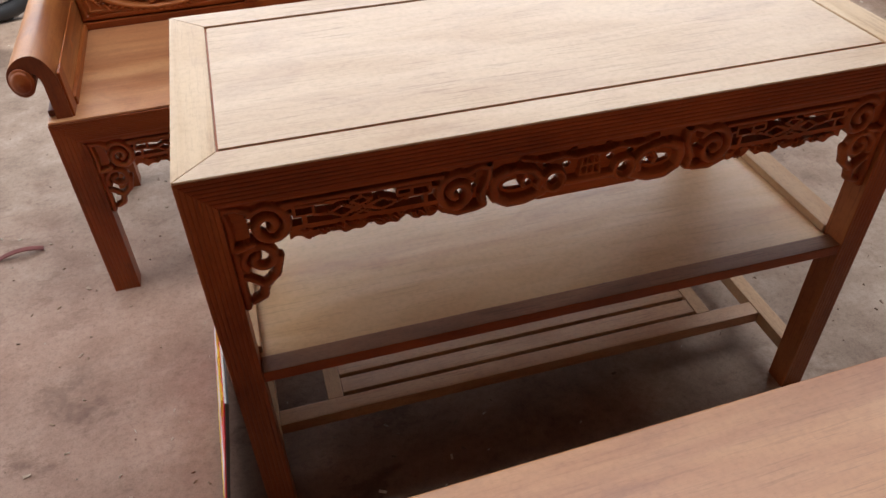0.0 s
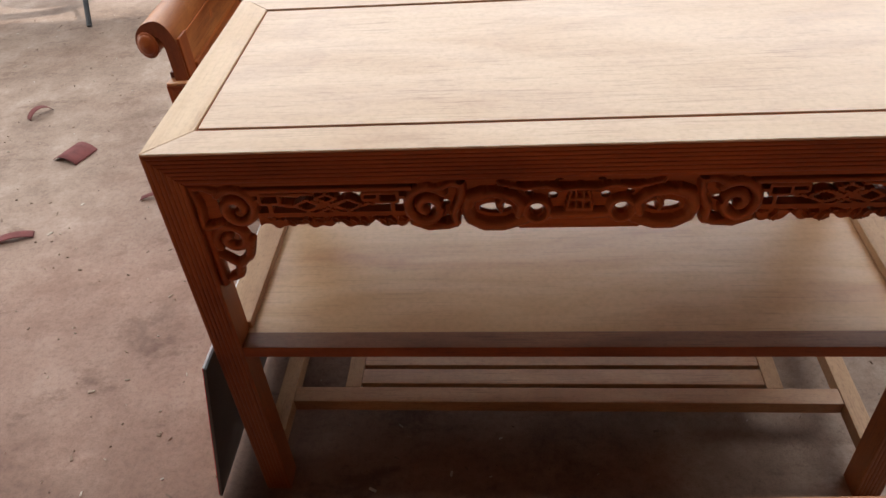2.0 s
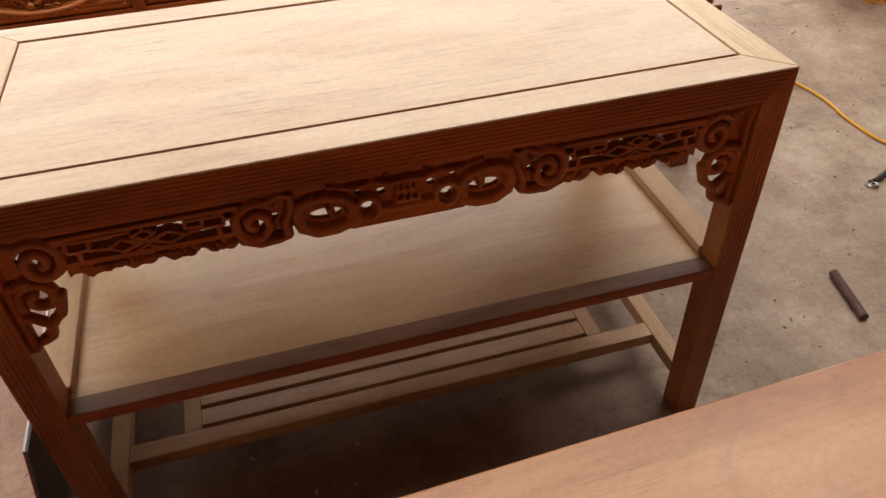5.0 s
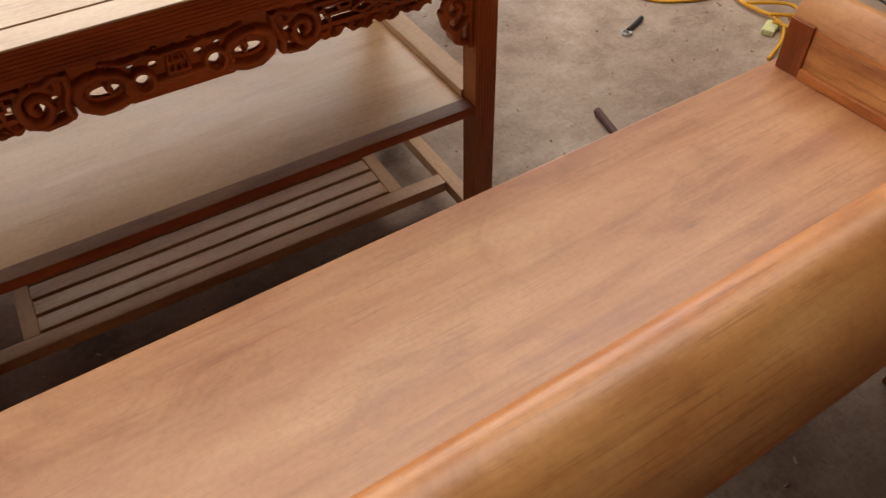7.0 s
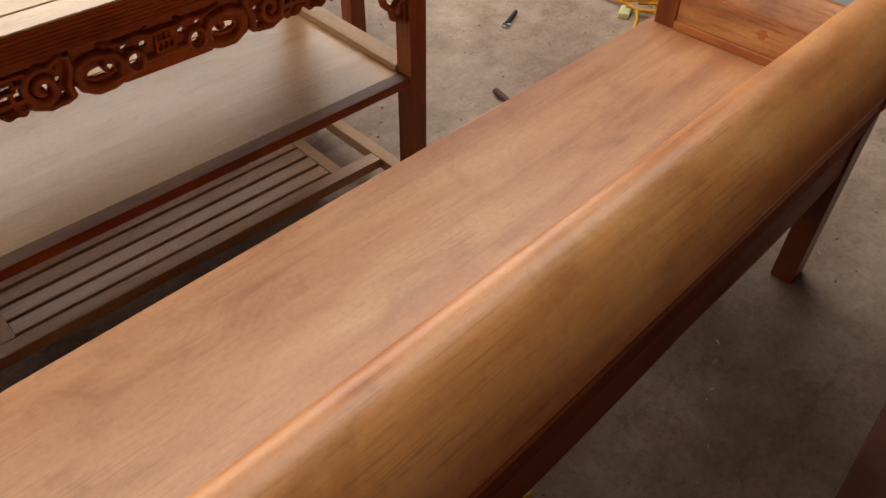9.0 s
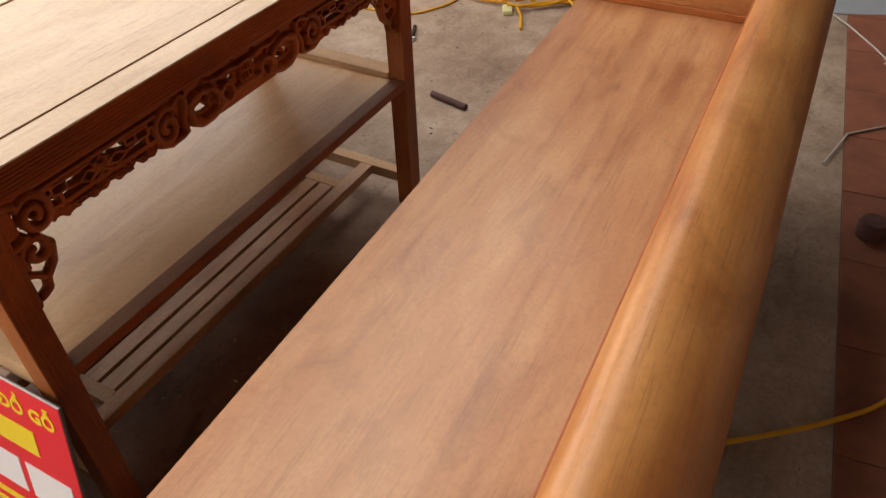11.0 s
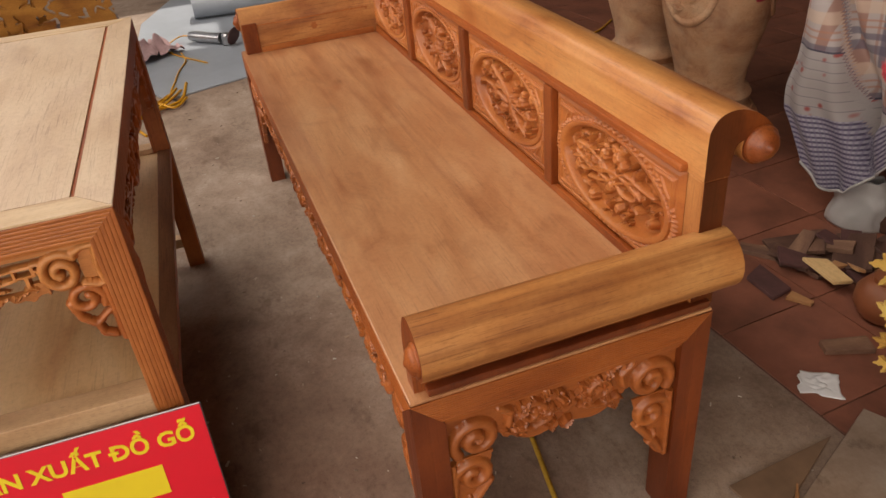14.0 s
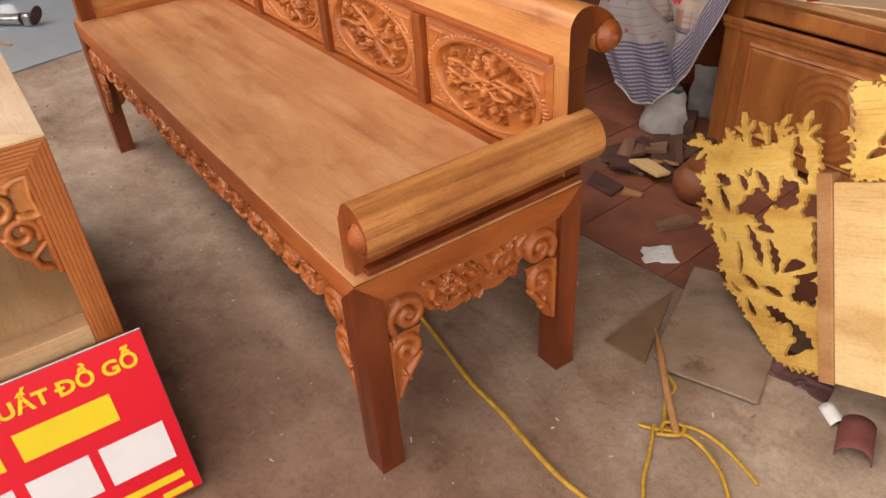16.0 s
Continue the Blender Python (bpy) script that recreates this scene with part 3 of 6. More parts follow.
def build_table(m):
    L, W, T = 1.090, 0.498, 0.736
    hx, hy = L / 2, W / 2
    ob = thing("tea_table", m, "long unvarnished wooden tea table with carved openwork aprons", "table")
    for sx in (1, -1):
        for sy in (1, -1):
            part("leg", fluted_leg(sx * hx, sy * hy, -sx, -sy, 0.045, 0.045, T - 0.0036, 0.0010, 7), TABLE_LEG, ob)
    # beams under the top
    for turn, x, lab in ((0, hx, W), (180, hx, W)):
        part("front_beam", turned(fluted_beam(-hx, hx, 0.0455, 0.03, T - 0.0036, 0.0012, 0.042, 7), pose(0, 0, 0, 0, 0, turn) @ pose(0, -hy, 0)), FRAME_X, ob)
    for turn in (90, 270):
        part("end_beam", turned(fluted_beam(-hy, hy, 0.0455, 0.03, T - 0.0036, 0.0012, 0.042, 7), pose(0, 0, 0, 0, 0, turn) @ pose(0, -hx, 0)), LIT_FRAME_Y, ob)
    # top
    for turn in (0, 180):
        part("top_rail", turned(mitred_board(-hx, hx, 0.0545, T - 0.0034, T, 0.0008), pose(0, 0, 0, 0, 0, turn) @ pose(0, -hy, 0)), SHEEN_TOP_X, ob)
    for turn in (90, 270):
        part("top_stile", turned(mitred_board(-hy, hy, 0.0545, T - 0.0034, T, 0.0008), pose(0, 0, 0, 0, 0, turn) @ pose(0, -hx, 0)), SHEEN_TOP_Y, ob)
    part("top_panel", boxed(-hx + 0.0575, hx - 0.0575, -hy + 0.0610, hy - 0.0610, T - 0.0035, T - 0.0006, 0.0010), SHEEN_TOP_X, ob, "sanded tabletop panel, daylight sheen put into its pale colour")
    part("panel_backing", boxed(-hx + 0.031, hx - 0.031, -hy + 0.031, hy - 0.031, T - 0.03, T - 0.0185, 0), FRAME_X, ob)
    part("groove_strip", boxed(-hx + 0.031, hx - 0.031, -hy + 0.031, hy - 0.031, T - 0.0180, T - 0.0037, 0), FRAME_X, ob)
    # carved aprons and brackets
    top = T - 0.009 - 0.040
    for turn, length, half, mat in ((0, L - 0.09, hy, CARVED), (180, L - 0.09, hy, CARVED), (90, W - 0.09, hx, CARVED_LIT), (270, W - 0.09, hx, CARVED_LIT)):
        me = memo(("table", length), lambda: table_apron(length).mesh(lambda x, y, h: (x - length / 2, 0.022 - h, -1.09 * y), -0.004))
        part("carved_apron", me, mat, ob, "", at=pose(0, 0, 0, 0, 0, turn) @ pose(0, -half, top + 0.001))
        for s in (1, -1):
            br = memo(("bracket", s), lambda: bracket(0.068, 0.112).mesh(lambda x, y, h: (s * x, 0.022 - h, -y), 0.0))
            part("corner_bracket", br, mat, ob, at=pose(0, 0, 0, 0, 0, turn) @ pose(-s * length / 2, -half, top - 0.070))
    # shelf
    z = 0.384
    # front rail and its face coloured darker than the rear rail: shade put in
    rail = part("shelf_rail", axis_faces(boxed(-hx + 0.0455, hx - 0.0455, -hy + 0.001, -hy + 0.034, z - 0.021, z, 0.0015), 1, None), SHADED_EDGE_X, ob)
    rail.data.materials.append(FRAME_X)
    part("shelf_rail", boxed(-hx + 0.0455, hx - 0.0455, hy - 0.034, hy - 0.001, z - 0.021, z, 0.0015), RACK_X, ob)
    for s in (1, -1):
        x0, x1 = sorted((s * (hx - 0.004), s * (hx - 0.050)))
        part("shelf_stile", boxed(x0, x1, -hy + 0.0455, hy - 0.0455, z - 0.032, z + 0.012, 0.002), RACK_Y, ob)
    part("shelf_panel", boxed(-hx + 0.0425, hx - 0.0505, -hy + 0.0345, hy - 0.0345, z - 0.016, z - 0.002, 0.001), SHELF, ob, "dull brown sanded shelf panel")
    # low rack
    z = 0.096
    for s in (1, -1):
        x0, x1 = sorted((s * (hx - 0.008), s * (hx - 0.040)))
        part("stretcher", boxed(x0, x1, -hy + 0.0455, hy - 0.0455, z - 0.03, z, 0.002), RACK_Y, ob)
        y0, y1 = (-0.121, -0.086) if s < 0 else (0.1115, 0.1465)
        part("rack_rail", boxed(-hx + 0.0405, hx - 0.0405, y0, y1, z - 0.028, z - 0.001, 0.002), RACK_X, ob)
        x0, x1 = sorted((s * (hx - 0.135), s * (hx - 0.165)))
        part("rack_end", boxed(x0, x1, -0.0855, 0.111, z - 0.026, z - 0.002, 0.0015), RACK_Y, ob)
    for k in range(4):
        y = -0.0750 + k * 0.0465
        part("slat", boxed(-hx + 0.1655, hx - 0.1655, y, y + 0.037, z - 0.02, z - 0.004, 0.0015), RACK_X, ob)
    for x in (-0.16, 0.16):
        part("batten", boxed(x - 0.014, x + 0.014, -0.0855, 0.111, z - 0.034, z - 0.0205, 0.001), RACK_Y, ob)
    return ob


SHADED_EDGE_X = wood("shaded_edge_wood", (0.34, 0.165, 0.075), (0.26, 0.115, 0.050), (0.17, 0.068, 0.028), "x", 0.45, 0.6, 0.4, 0.5)
RACK_Y = wood("rack_wood_cross", (0.56, 0.36, 0.20), (0.50, 0.31, 0.16), (0.40, 0.23, 0.11), "y", 0.5, 0.3, 0.4, 0.3)
SHELF = wood("shelf_wood", (0.71, 0.485, 0.260), (0.655, 0.415, 0.200), (0.55, 0.305, 0.130), "x", 0.34, 0.30, 0.15, 0.45, 0.1, 0.9, bands=0.45, band_tone=(0.74, 0.62, 0.54))
TABLE_LEG = wood("table_leg_wood", (0.44, 0.150, 0.040), (0.35, 0.106, 0.026), (0.25, 0.068, 0.015), "z", 0.40, 0.6, 0.3, 0.6, 0.2, 0.4)
build_table(pose(0.824, 1.460, 0, 0, 0, -1.40))


# ---- the benches ----
BENCH_LEG = wood("bench_leg_wood", (0.23, 0.052, 0.012), (0.155, 0.032, 0.008), (0.09, 0.018, 0.005), "z", 0.34, 0.45, 0.25, 0.6, 0.15, 0.5)
ROLL_Z = wood("roll_wood_z", (0.54, 0.255, 0.088), (0.47, 0.198, 0.060), (0.36, 0.132, 0.036), "z", 0.38, 0.6, 0.3, 0.6)
# same wood as the frame, with the shade behind the benches put in
SHADED_BACK_X = wood("shaded_back_wood", (0.24, 0.062, 0.014), (0.17, 0.041, 0.009), (0.10, 0.023, 0.006), "x", 0.5, 0.5, 0.3, 0.6, 0.2, 0.3)
BENCH_END = wood("bench_end_wood", (0.44, 0.138, 0.032), (0.35, 0.096, 0.020), (0.23, 0.056, 0.012), "y", 0.38, 0.5, 0.25, 0.6, 0.2, 0.45)
END_GRAIN_PALE = wood("red_brown_end_wood", (0.34, 0.095, 0.022), (0.24, 0.058, 0.013), (0.14, 0.031, 0.008), "z", 0.38, 0.6, 0.4, 0.6)
def curl(high, slim=1.0):
    """Profile of an arm or back rail in (outwards, up) from its inner face: a board that curls over into a scroll. Its top is at high."""
    out = [(0.0, 0.0), (0.0, high - 0.078)]
    for k in range(1, 12):
        a = math.pi - k * math.pi / 2 / 11
        out.append((0.055 + 0.055 * math.cos(a), high - 0.078 + 0.078 * math.sin(a)))
    for k in range(1, 9):
        a = math.pi / 2 - k * math.pi / 2 / 8
        out.append((0.055 + 0.072 * math.cos(a), high - 0.050 + 0.050 * math.sin(a)))
    for k in range(1, 15):
        a = -k * 1.17 * math.pi / 14
        out.append((0.093 + 0.034 * math.cos(a), high - 0.050 + 0.034 * math.sin(a)))
    out += [(0.052, high - 0.040), (0.046, high - 0.050), (0.043, high - 0.066), (0.042, 0.0)]
    return [(a * slim, b) for a, b in out]


def rail_curl(high):
    """Profile of the back's top rail in (outwards, up) from its inner face: upright within, a rounded crest, a long slope out to a small scroll."""
    crest = [(0.0, -0.090, 0), (0.0, -0.034, 0), (0.004, -0.0195, 0), (0.013, -0.0075, 0), (0.028, -0.0008, 0), (0.048, -0.0010, 0), (0.070, -0.0085, 0), (0.090, -0.0215, 0), (0.106, -0.0380, 0), (0.117, -0.0545, 0)]
    out = [(p.x, high + p.y) for p in spline(crest, 4)]
    for k in range(1, 15):
        a = 0.10 * math.pi - k * 1.22 * math.pi / 14
        out.append((0.088 + 0.031 * math.cos(a), high - 0.060 + 0.031 * math.sin(a)))
    return out + [(0.050, high - 0.052), (0.045, high - 0.062), (0.042, high - 0.080), (0.042, high - 0.0995), (0.0, high - 0.0995)]


def boss():
    """A turned bun with a small tip at a scroll's end, pointing along +z."""
    return lathe(bmesh.new(), [(0.030, 0.0), (0.0305, 0.006), (0.0275, 0.010), (0.0255, 0.0115), (0.0250, 0.017), (0.0205, 0.0245), (0.0135, 0.030), (0.0075, 0.033), (0.0055, 0.0365), (0.0008, 0.039)], 32)


def bench_apron(length, high, scroll):
    """A solid carved apron with cloud scrolls and sprays of leaves; x along it, y down."""
    c = Carving(length, high, 0.0022)
    half = length / 2
    dip = high * (0.62 + 0.34 * np.exp(-((c.x - half) / (0.16 * scroll)) ** 2))
    ends = high * 0.80 * (np.exp(-((c.x - 0.055) / 0.05) ** 2) + np.exp(-((length - c.x - 0.055) / 0.05) ** 2))
    waves = 0.10 * high * np.cos(c.x / length * 2 * math.pi * max(2, round(length / 0.13)))
    c.fill((np.maximum(dip, ends) + waves - c.y) * 0.8, 0.004)
    c.ground = 0.004
    s = [spiral(0.048, high * 0.55, 0.040, 0.007, 1.4, 2.5, 0.0095), spiral(0.048, high * 0.55, 0.020, 0.004, 1.2, 0.5, 0.0045), ([(0.085, 0.012), (0.105, 0.028), (0.10, 0.05)], 0.007)]
    n = int((half - 0.10) / 0.085)
    for k in range(n):
        x = 0.14 + k * 0.085
        s += [spiral(x, high * 0.40, 0.024, 0.004, 1.3, 0.6 + (k % 2) * 2.6, 0.0055, 1 if k % 2 else -1), ([(x - 0.03, high * 0.62), (x, high * 0.68), (x + 0.03, high * 0.60)], 0.005)]
    for pts, w in mirrored(s, half):
        c.stroke(pts, w, 0.005, 0.012)
    rng = random.Random(int(length * 1000))
    for k in range(int(length / 0.0075)):
        x = rng.uniform(0.10, length - 0.10)
        c.leaf(x, rng.uniform(0.008, 0.72 * high), rng.uniform(0.016, 0.034), rng.uniform(0.004, 0.007), rng.uniform(0, 6.28), rng.uniform(0.008, 0.017))
    for k in range(3):
        c.bumpy(half + (k - 1) * 0.045, high * 0.45, 0.02, 0.010, 5, k)
    c.fill(0.009 - c.y, 0.012)
    return c


def oval_panel(w, h, seed):
    """A raised panel with a beaded oval; birds, blossom and leaves lie in its sunk field."""
    c = Carving(w, h, 0.0017)
    c.body[:] = 1.0
    cx, cy, rx, ry = w / 2, h / 2, w * 0.435, h * 0.420
    c.top[:] = 0.008
    edge = np.minimum.reduce([c.x, w - c.x, c.y, h - c.y])
    c.top = np.where(edge < 0.010, 0.002 + 0.006 * (edge / 0.010), c.top)
    c.top = np.where((edge > 0.014) & (edge < 0.018), 0.0055, c.top)
    rad = np.hypot((c.x - cx) / rx, (c.y - cy) / ry)
    ang = np.arctan2((c.y - cy) / ry, (c.x - cx) / rx)
    ring = np.abs(rad - 1.0) * min(rx, ry)
    field = rad < 0.94
    c.top = np.where(field, -0.011 + 0.018 * np.clip((rad - 0.895) / 0.045, 0, 1), c.top)
    c.top = np.where((rad > 0.93) & (ring < 0.0055), 0.007 + 0.004 * np.sqrt(np.clip(1 - (ring / 0.0055) ** 2, 0, 1)), c.top)
    bead = np.abs(rad - 1.075) * min(rx, ry)
    c.top = np.where(bead < 0.004, 0.0055 + 0.0055 * np.sqrt(np.clip(1 - (bead / 0.004) ** 2, 0, 1)) * np.abs(np.sin(ang * 36)), c.top)
    keep = c.top.copy()
    c.ground = -0.011
    rng = random.Random(seed)
    for k in range(5):
        a = rng.uniform(0, 6.28)
        pts = [(cx + 0.75 * rx * math.cos(a) * t + 0.012 * math.sin(5 * t + k), cy + 0.75 * ry * math.sin(a) * t + 0.012 * math.cos(4 * t + k)) for t in np.linspace(-0.6, 1, 9)]
        c.stroke(pts, 0.0042, -0.007, 0.012)
    for k in range(96):
        r, a = math.sqrt(rng.random()) * 0.86, rng.uniform(0, 6.28)
        c.leaf(cx + rx * r * math.cos(a), cy + ry * r * math.sin(a), rng.uniform(0.013, 0.027), rng.uniform(0.003, 0.0055), rng.uniform(0, 6.28), rng.uniform(0.008, 0.018))
    for k in range(18):
        r, a = math.sqrt(rng.random()) * 0.84, rng.uniform(0, 6.28)
        c.bumpy(cx + rx * r * math.cos(a), cy + ry * r * math.sin(a), rng.uniform(0.008, 0.014), rng.uniform(0.014, 0.021), 5, a)
    c.top = np.where(rad < 0.925, c.top, keep)
    for sx in (0, 1):
        for sy in (0, 1):
            px, py = (0.030 if not sx else w - 0.030), (0.030 if not sy else h - 0.030)
            qx, qy = (1 if not sx else -1), (1 if not sy else -1)
            c.stroke([(px - qx * 0.006, py + qy * 0.04), (px - qx * 0.006, py - qy * 0.006), (px + qx * 0.04, py - qy * 0.006), (px + qx * 0.034, py + qy * 0.004)], 0.0035, 0.007, 0.004)
            c.stroke([(px - qx * 0.002, py + qy * 0.028), (px + qx * 0.01, py + qy * 0.018), (px + qx * 0.022, py)], 0.003, 0.007, 0.004)
    return c


def arm_panel(w, h):
    """The low-relief panel on an arm's inner side: scrolling tendrils."""
    c = Carving(w, h, 0.002)
    c.body[:] = 1.0
    edge = np.minimum.reduce([c.x, w - c.x, c.y, h - c.y])
    c.top = np.where(edge < 0.006, 0.004, 0.0015)
    for pts, wd in mirrored([spiral(w / 2 - 0.05, h / 2, 0.018, 0.004, 1.3, 0.5, 0.0028), spiral(w / 2 - 0.10, h / 2, 0.016, 0.003, 1.2, 3.4, 0.0026, -1), ([(w / 2 - 0.12, h * 0.6), (w / 2 - 0.06, h * 0.75), (w / 2, h * 0.5)], 0.0024)], w / 2):
        c.stroke(pts, wd, 0.0015, 0.003)
    c.ground = 0.0015
    c.bumpy(w / 2, h / 2, 0.014, 0.004, 6)
    return c


def back_apron(length, top):
    """The plain board under the back beam, sawn to shallow waves along its foot."""
    n, bm = 60, bmesh.new()
    foot = [(-length / 2 + length * k / n, top - 0.094 - 0.010 * abs(math.sin(3 * math.pi * k / n))) for k in range(n + 1)]
    prof = foot + [(length / 2, top + 0.001), (-length / 2, top + 0.001)]
    return prism(bm, prof, lambda a, b: (a, 0.006, b), lambda a, b: (a, 0.026, b))


def build_bench(m, label, pierced=False):
    L, W, Z = 1.822, 0.500, 0.466
    hx, hy = L / 2, W / 2
    ob = thing("long_bench", m, label, "bench", "pair of carved benches")
    # legs: plain outside, with a slim chamfer
    for sx in (1, -1):
        for sy in (1, -1):
            part("leg", fluted_leg(sx * hx, sy * hy, -sx, -sy, 0.058, 0.050, Z - 0.006, *((0.0010, 7) if pierced else (0.0004, 2))), FRAME_Z if pierced else BENCH_LEG, ob)
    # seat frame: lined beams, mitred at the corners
    for turn, mat in ((0, SHADED_BACK_X), (180, FRAME_X)):
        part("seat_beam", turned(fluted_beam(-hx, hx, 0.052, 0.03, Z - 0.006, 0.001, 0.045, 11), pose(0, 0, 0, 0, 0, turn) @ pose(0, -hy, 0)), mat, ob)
    for turn in (90, 270):
        part("end_beam", turned(fluted_beam(-hy, hy, 0.052, 0.03, Z - 0.006, 0.001, 0.045, 11), pose(0, 0, 0, 0, 0, turn) @ pose(0, -hx, 0)), BENCH_END, ob)
    part("seat", boxed(-hx + 0.001, hx - 0.001, -hy + 0.001, hy - 0.001, Z - 0.0055, Z, 0.0022), SEAT, ob, "broad smooth seat board with dark grain")
    part("seat_core", boxed(-hx + 0.031, hx - 0.031, -hy + 0.031, hy - 0.031, Z - 0.028, Z - 0.006, 0), FRAME_X, ob)
    # aprons
    low = Z - 0.006 - 0.052
    if pierced:
        for turn, length, half in ((180, L - 0.116, hy), (90, W - 0.10, hx), (270, W - 0.10, hx)):
            me = memo(("pierced", length), lambda: table_apron(length).mesh(lambda x, y, h: (x - length / 2, 0.022 - h, -1.15 * y), -0.004))
            part("carved_apron", me, CARVED, ob, "openwork apron of cloud scrolls", at=pose(0, 0, 0, 0, 0, turn) @ pose(0, -half, low + 0.001))
            for s in (1, -1):
                br = memo(("bracket", s), lambda: bracket(0.068, 0.112).mesh(lambda x, y, h: (s * x, 0.022 - h, -y), 0.0))
                part("corner_bracket", br, CARVED, ob, at=pose(0, 0, 0, 0, 0, turn) @ pose(-s * length / 2, -half, low - 0.075))
    else:
        for turn, length, half, high, sc in ((180, L - 0.116, hy, 0.105, 2.2), (90, W - 0.10, hx, 0.112, 0.55), (270, W - 0.10, hx, 0.112, 0.55)):
            me = memo(("bench", length), lambda: bench_apron(length, high, sc).mesh(lambda x, y, h: (x - length / 2, 0.019 - h, -y), 0.0))
            part("carved_apron", me, CARVED, ob, "", at=pose(0, 0, 0, 0, 0, turn) @ pose(0, -half, low + 0.001))
            br = memo("bench_bracket", lambda: bench_bracket(0.085, 0.155).mesh(lambda x, y, h: (x, 0.019 - h, -y), 0.0))
            bl = memo("bench_bracket_mirrored", lambda: bench_bracket(0.085, 0.155).mesh(lambda x, y, h: (-x, 0.019 - h, -y), 0.0))
            part("corner_bracket", br, CARVED, ob, at=pose(0, 0, 0, 0, 0, turn) @ pose(-length / 2, -half, low - 0.100))
            part("corner_bracket", bl, CARVED, ob, at=pose(0, 0, 0, 0, 0, turn) @ pose(length / 2, -half, low - 0.100))
    part("back_apron", back_apron(L - 0.118, low), SHADED_BACK_X, ob, "plain apron board, coloured for the shade behind the bench", at=pose(0, -hy, 0))
    # arms: a board that curls outwards, with a stepped boss at each end of the scroll
    for s in (1, -1):
        prof = curl(0.140, 0.72)
        bm = bmesh.new()
        prism(bm, prof, lambda a, b: (s * (hx - 0.050 + a), -hy - 0.010, Z + b), lambda a, b: (s * (hx - 0.050 + a), hy - 0.014, Z + b))
        me = axis_faces(bm, 1, 40)
        for q in me.polygons:
            if q.center.z < Z + 0.056 and s * q.normal.x > 0.5:
                q.material_index = 1
        arm = part("arm", me, None, ob, "golden rolled arm with scroll ends")
        arm.data.materials.append(ROLL_Y)
        arm.data.materials.append(END_GRAIN_PALE)
        for y, turn in ((hy - 0.014, -90),):
            part("scroll_boss", memo("boss", lambda: finish(boss(), 60)), FRAME_Z, arm, at=pose(s * (hx - 0.050 + 0.066), y, Z + 0.090, turn, 0, 0) @ Matrix.Diagonal((0.72, 0.9, 0.45, 1)))
        part("arm_rail", boxed(*sorted((s * (hx - 0.0195), s * (hx - 0.003))), -hy + 0.004, hy - 0.030, Z, Z + 0.013, 0.003), BENCH_LEG, ob, "dark rail along the arm's foot")
        part("arm_post", boxed(*sorted((s * (hx - 0.050 - 0.005), s * (hx - 0.049))), hy - 0.064, hy - 0.016, Z, Z + 0.097, 0.002), FRAME_Z, ob)
        part("arm_base", boxed(*sorted((s * (hx - 0.050 - 0.009), s * (hx - 0.049))), -0.200, hy - 0.065, Z, Z + 0.020, 0.003), LIT_FRAME_Y, ob)
        me = memo(("arm_panel", s), lambda: arm_panel(0.375, 0.066).mesh(lambda x, y, h: (-s * h, x, -y), -0.003))
        part("arm_panel", me, PANEL, ob, at=pose(s * (hx - 0.045), -0.188, Z + 0.089))
    # back: curled top rail over posts and four panels
    face = -hy + 0.036
    prof = rail_curl(0.3225)
    bm = bmesh.new()
    prism(bm, prof, lambda a, b: (-hx + 0.012, face - a, Z + b), lambda a, b: (hx - 0.012, face - a, Z + b))
    rail = part("back_rail", axis_faces(bm, 0, 40), None, ob, "golden rolled top rail of the back")
    rail.data.materials.append(ROLL_X)
    rail.data.materials.append(END_GRAIN)
    for s in (1, -1):
        part("scroll_boss", memo("rail_boss", lambda: finish(boss(), 60)), END_GRAIN_PALE, rail, at=pose(s * (hx - 0.012), face - 0.088, Z + 0.2625, 0, 90 * s, 0) @ Matrix.Diagonal((0.92, 0.92, 0.68, 1)))
        x0, x1 = sorted((s * (hx - 0.012), s * (hx - 0.050)))
        post = part("end_post", axis_faces(boxed(x0, x1, face - 0.042, face - 0.0005, Z, Z + 0.2225, 0.003), 0, None), ROLL_Z, ob)
        post.data.materials.append(END_GRAIN)
    part("back_foot_rail", boxed(-hx + 0.0505, hx - 0.0505, face - 0.040, face + 0.006, Z, Z + 0.018, 0.003), FRAME_X, ob)
    part("panel_moulding", boxed(-hx + 0.0505, hx - 0.0505, face - 0.0155, face + 0.012, Z + 0.2232, Z + 0.237, 0.004), FRAME_X, ob)
    part("back_board", boxed(-hx + 0.0505, hx - 0.0505, face - 0.040, face - 0.0245, Z + 0.0185, Z + 0.2225, 0), SHADED_BACK_X, ob)
    step, post = 0.447, 0.016
    for k in range(4):
        x0 = -hx + 0.0515 if k == 0 else (k - 2) * step + post + 0.001
        x1 = hx - 0.0515 if k == 3 else (k - 1) * step - post - 0.001
        w = x1 - x0
        me = memo(("oval", k), lambda: oval_panel(w, 0.201, 11 + k).mesh(lambda u, v, h: (w / 2 - u, h, -v), -0.020))
        part("carved_panel", me, PANEL, ob, "carved panel with a beaded oval of birds and blossom", at=pose((x0 + x1) / 2, face - 0.004, Z + 0.2215))
        if k:
            x = (k - 2) * step
            part("back_post", boxed(x - post, x + post, face - 0.0155, face + 0.014, Z + 0.0185, Z + 0.2225, 0.003), FRAME_Z, ob)
    return ob


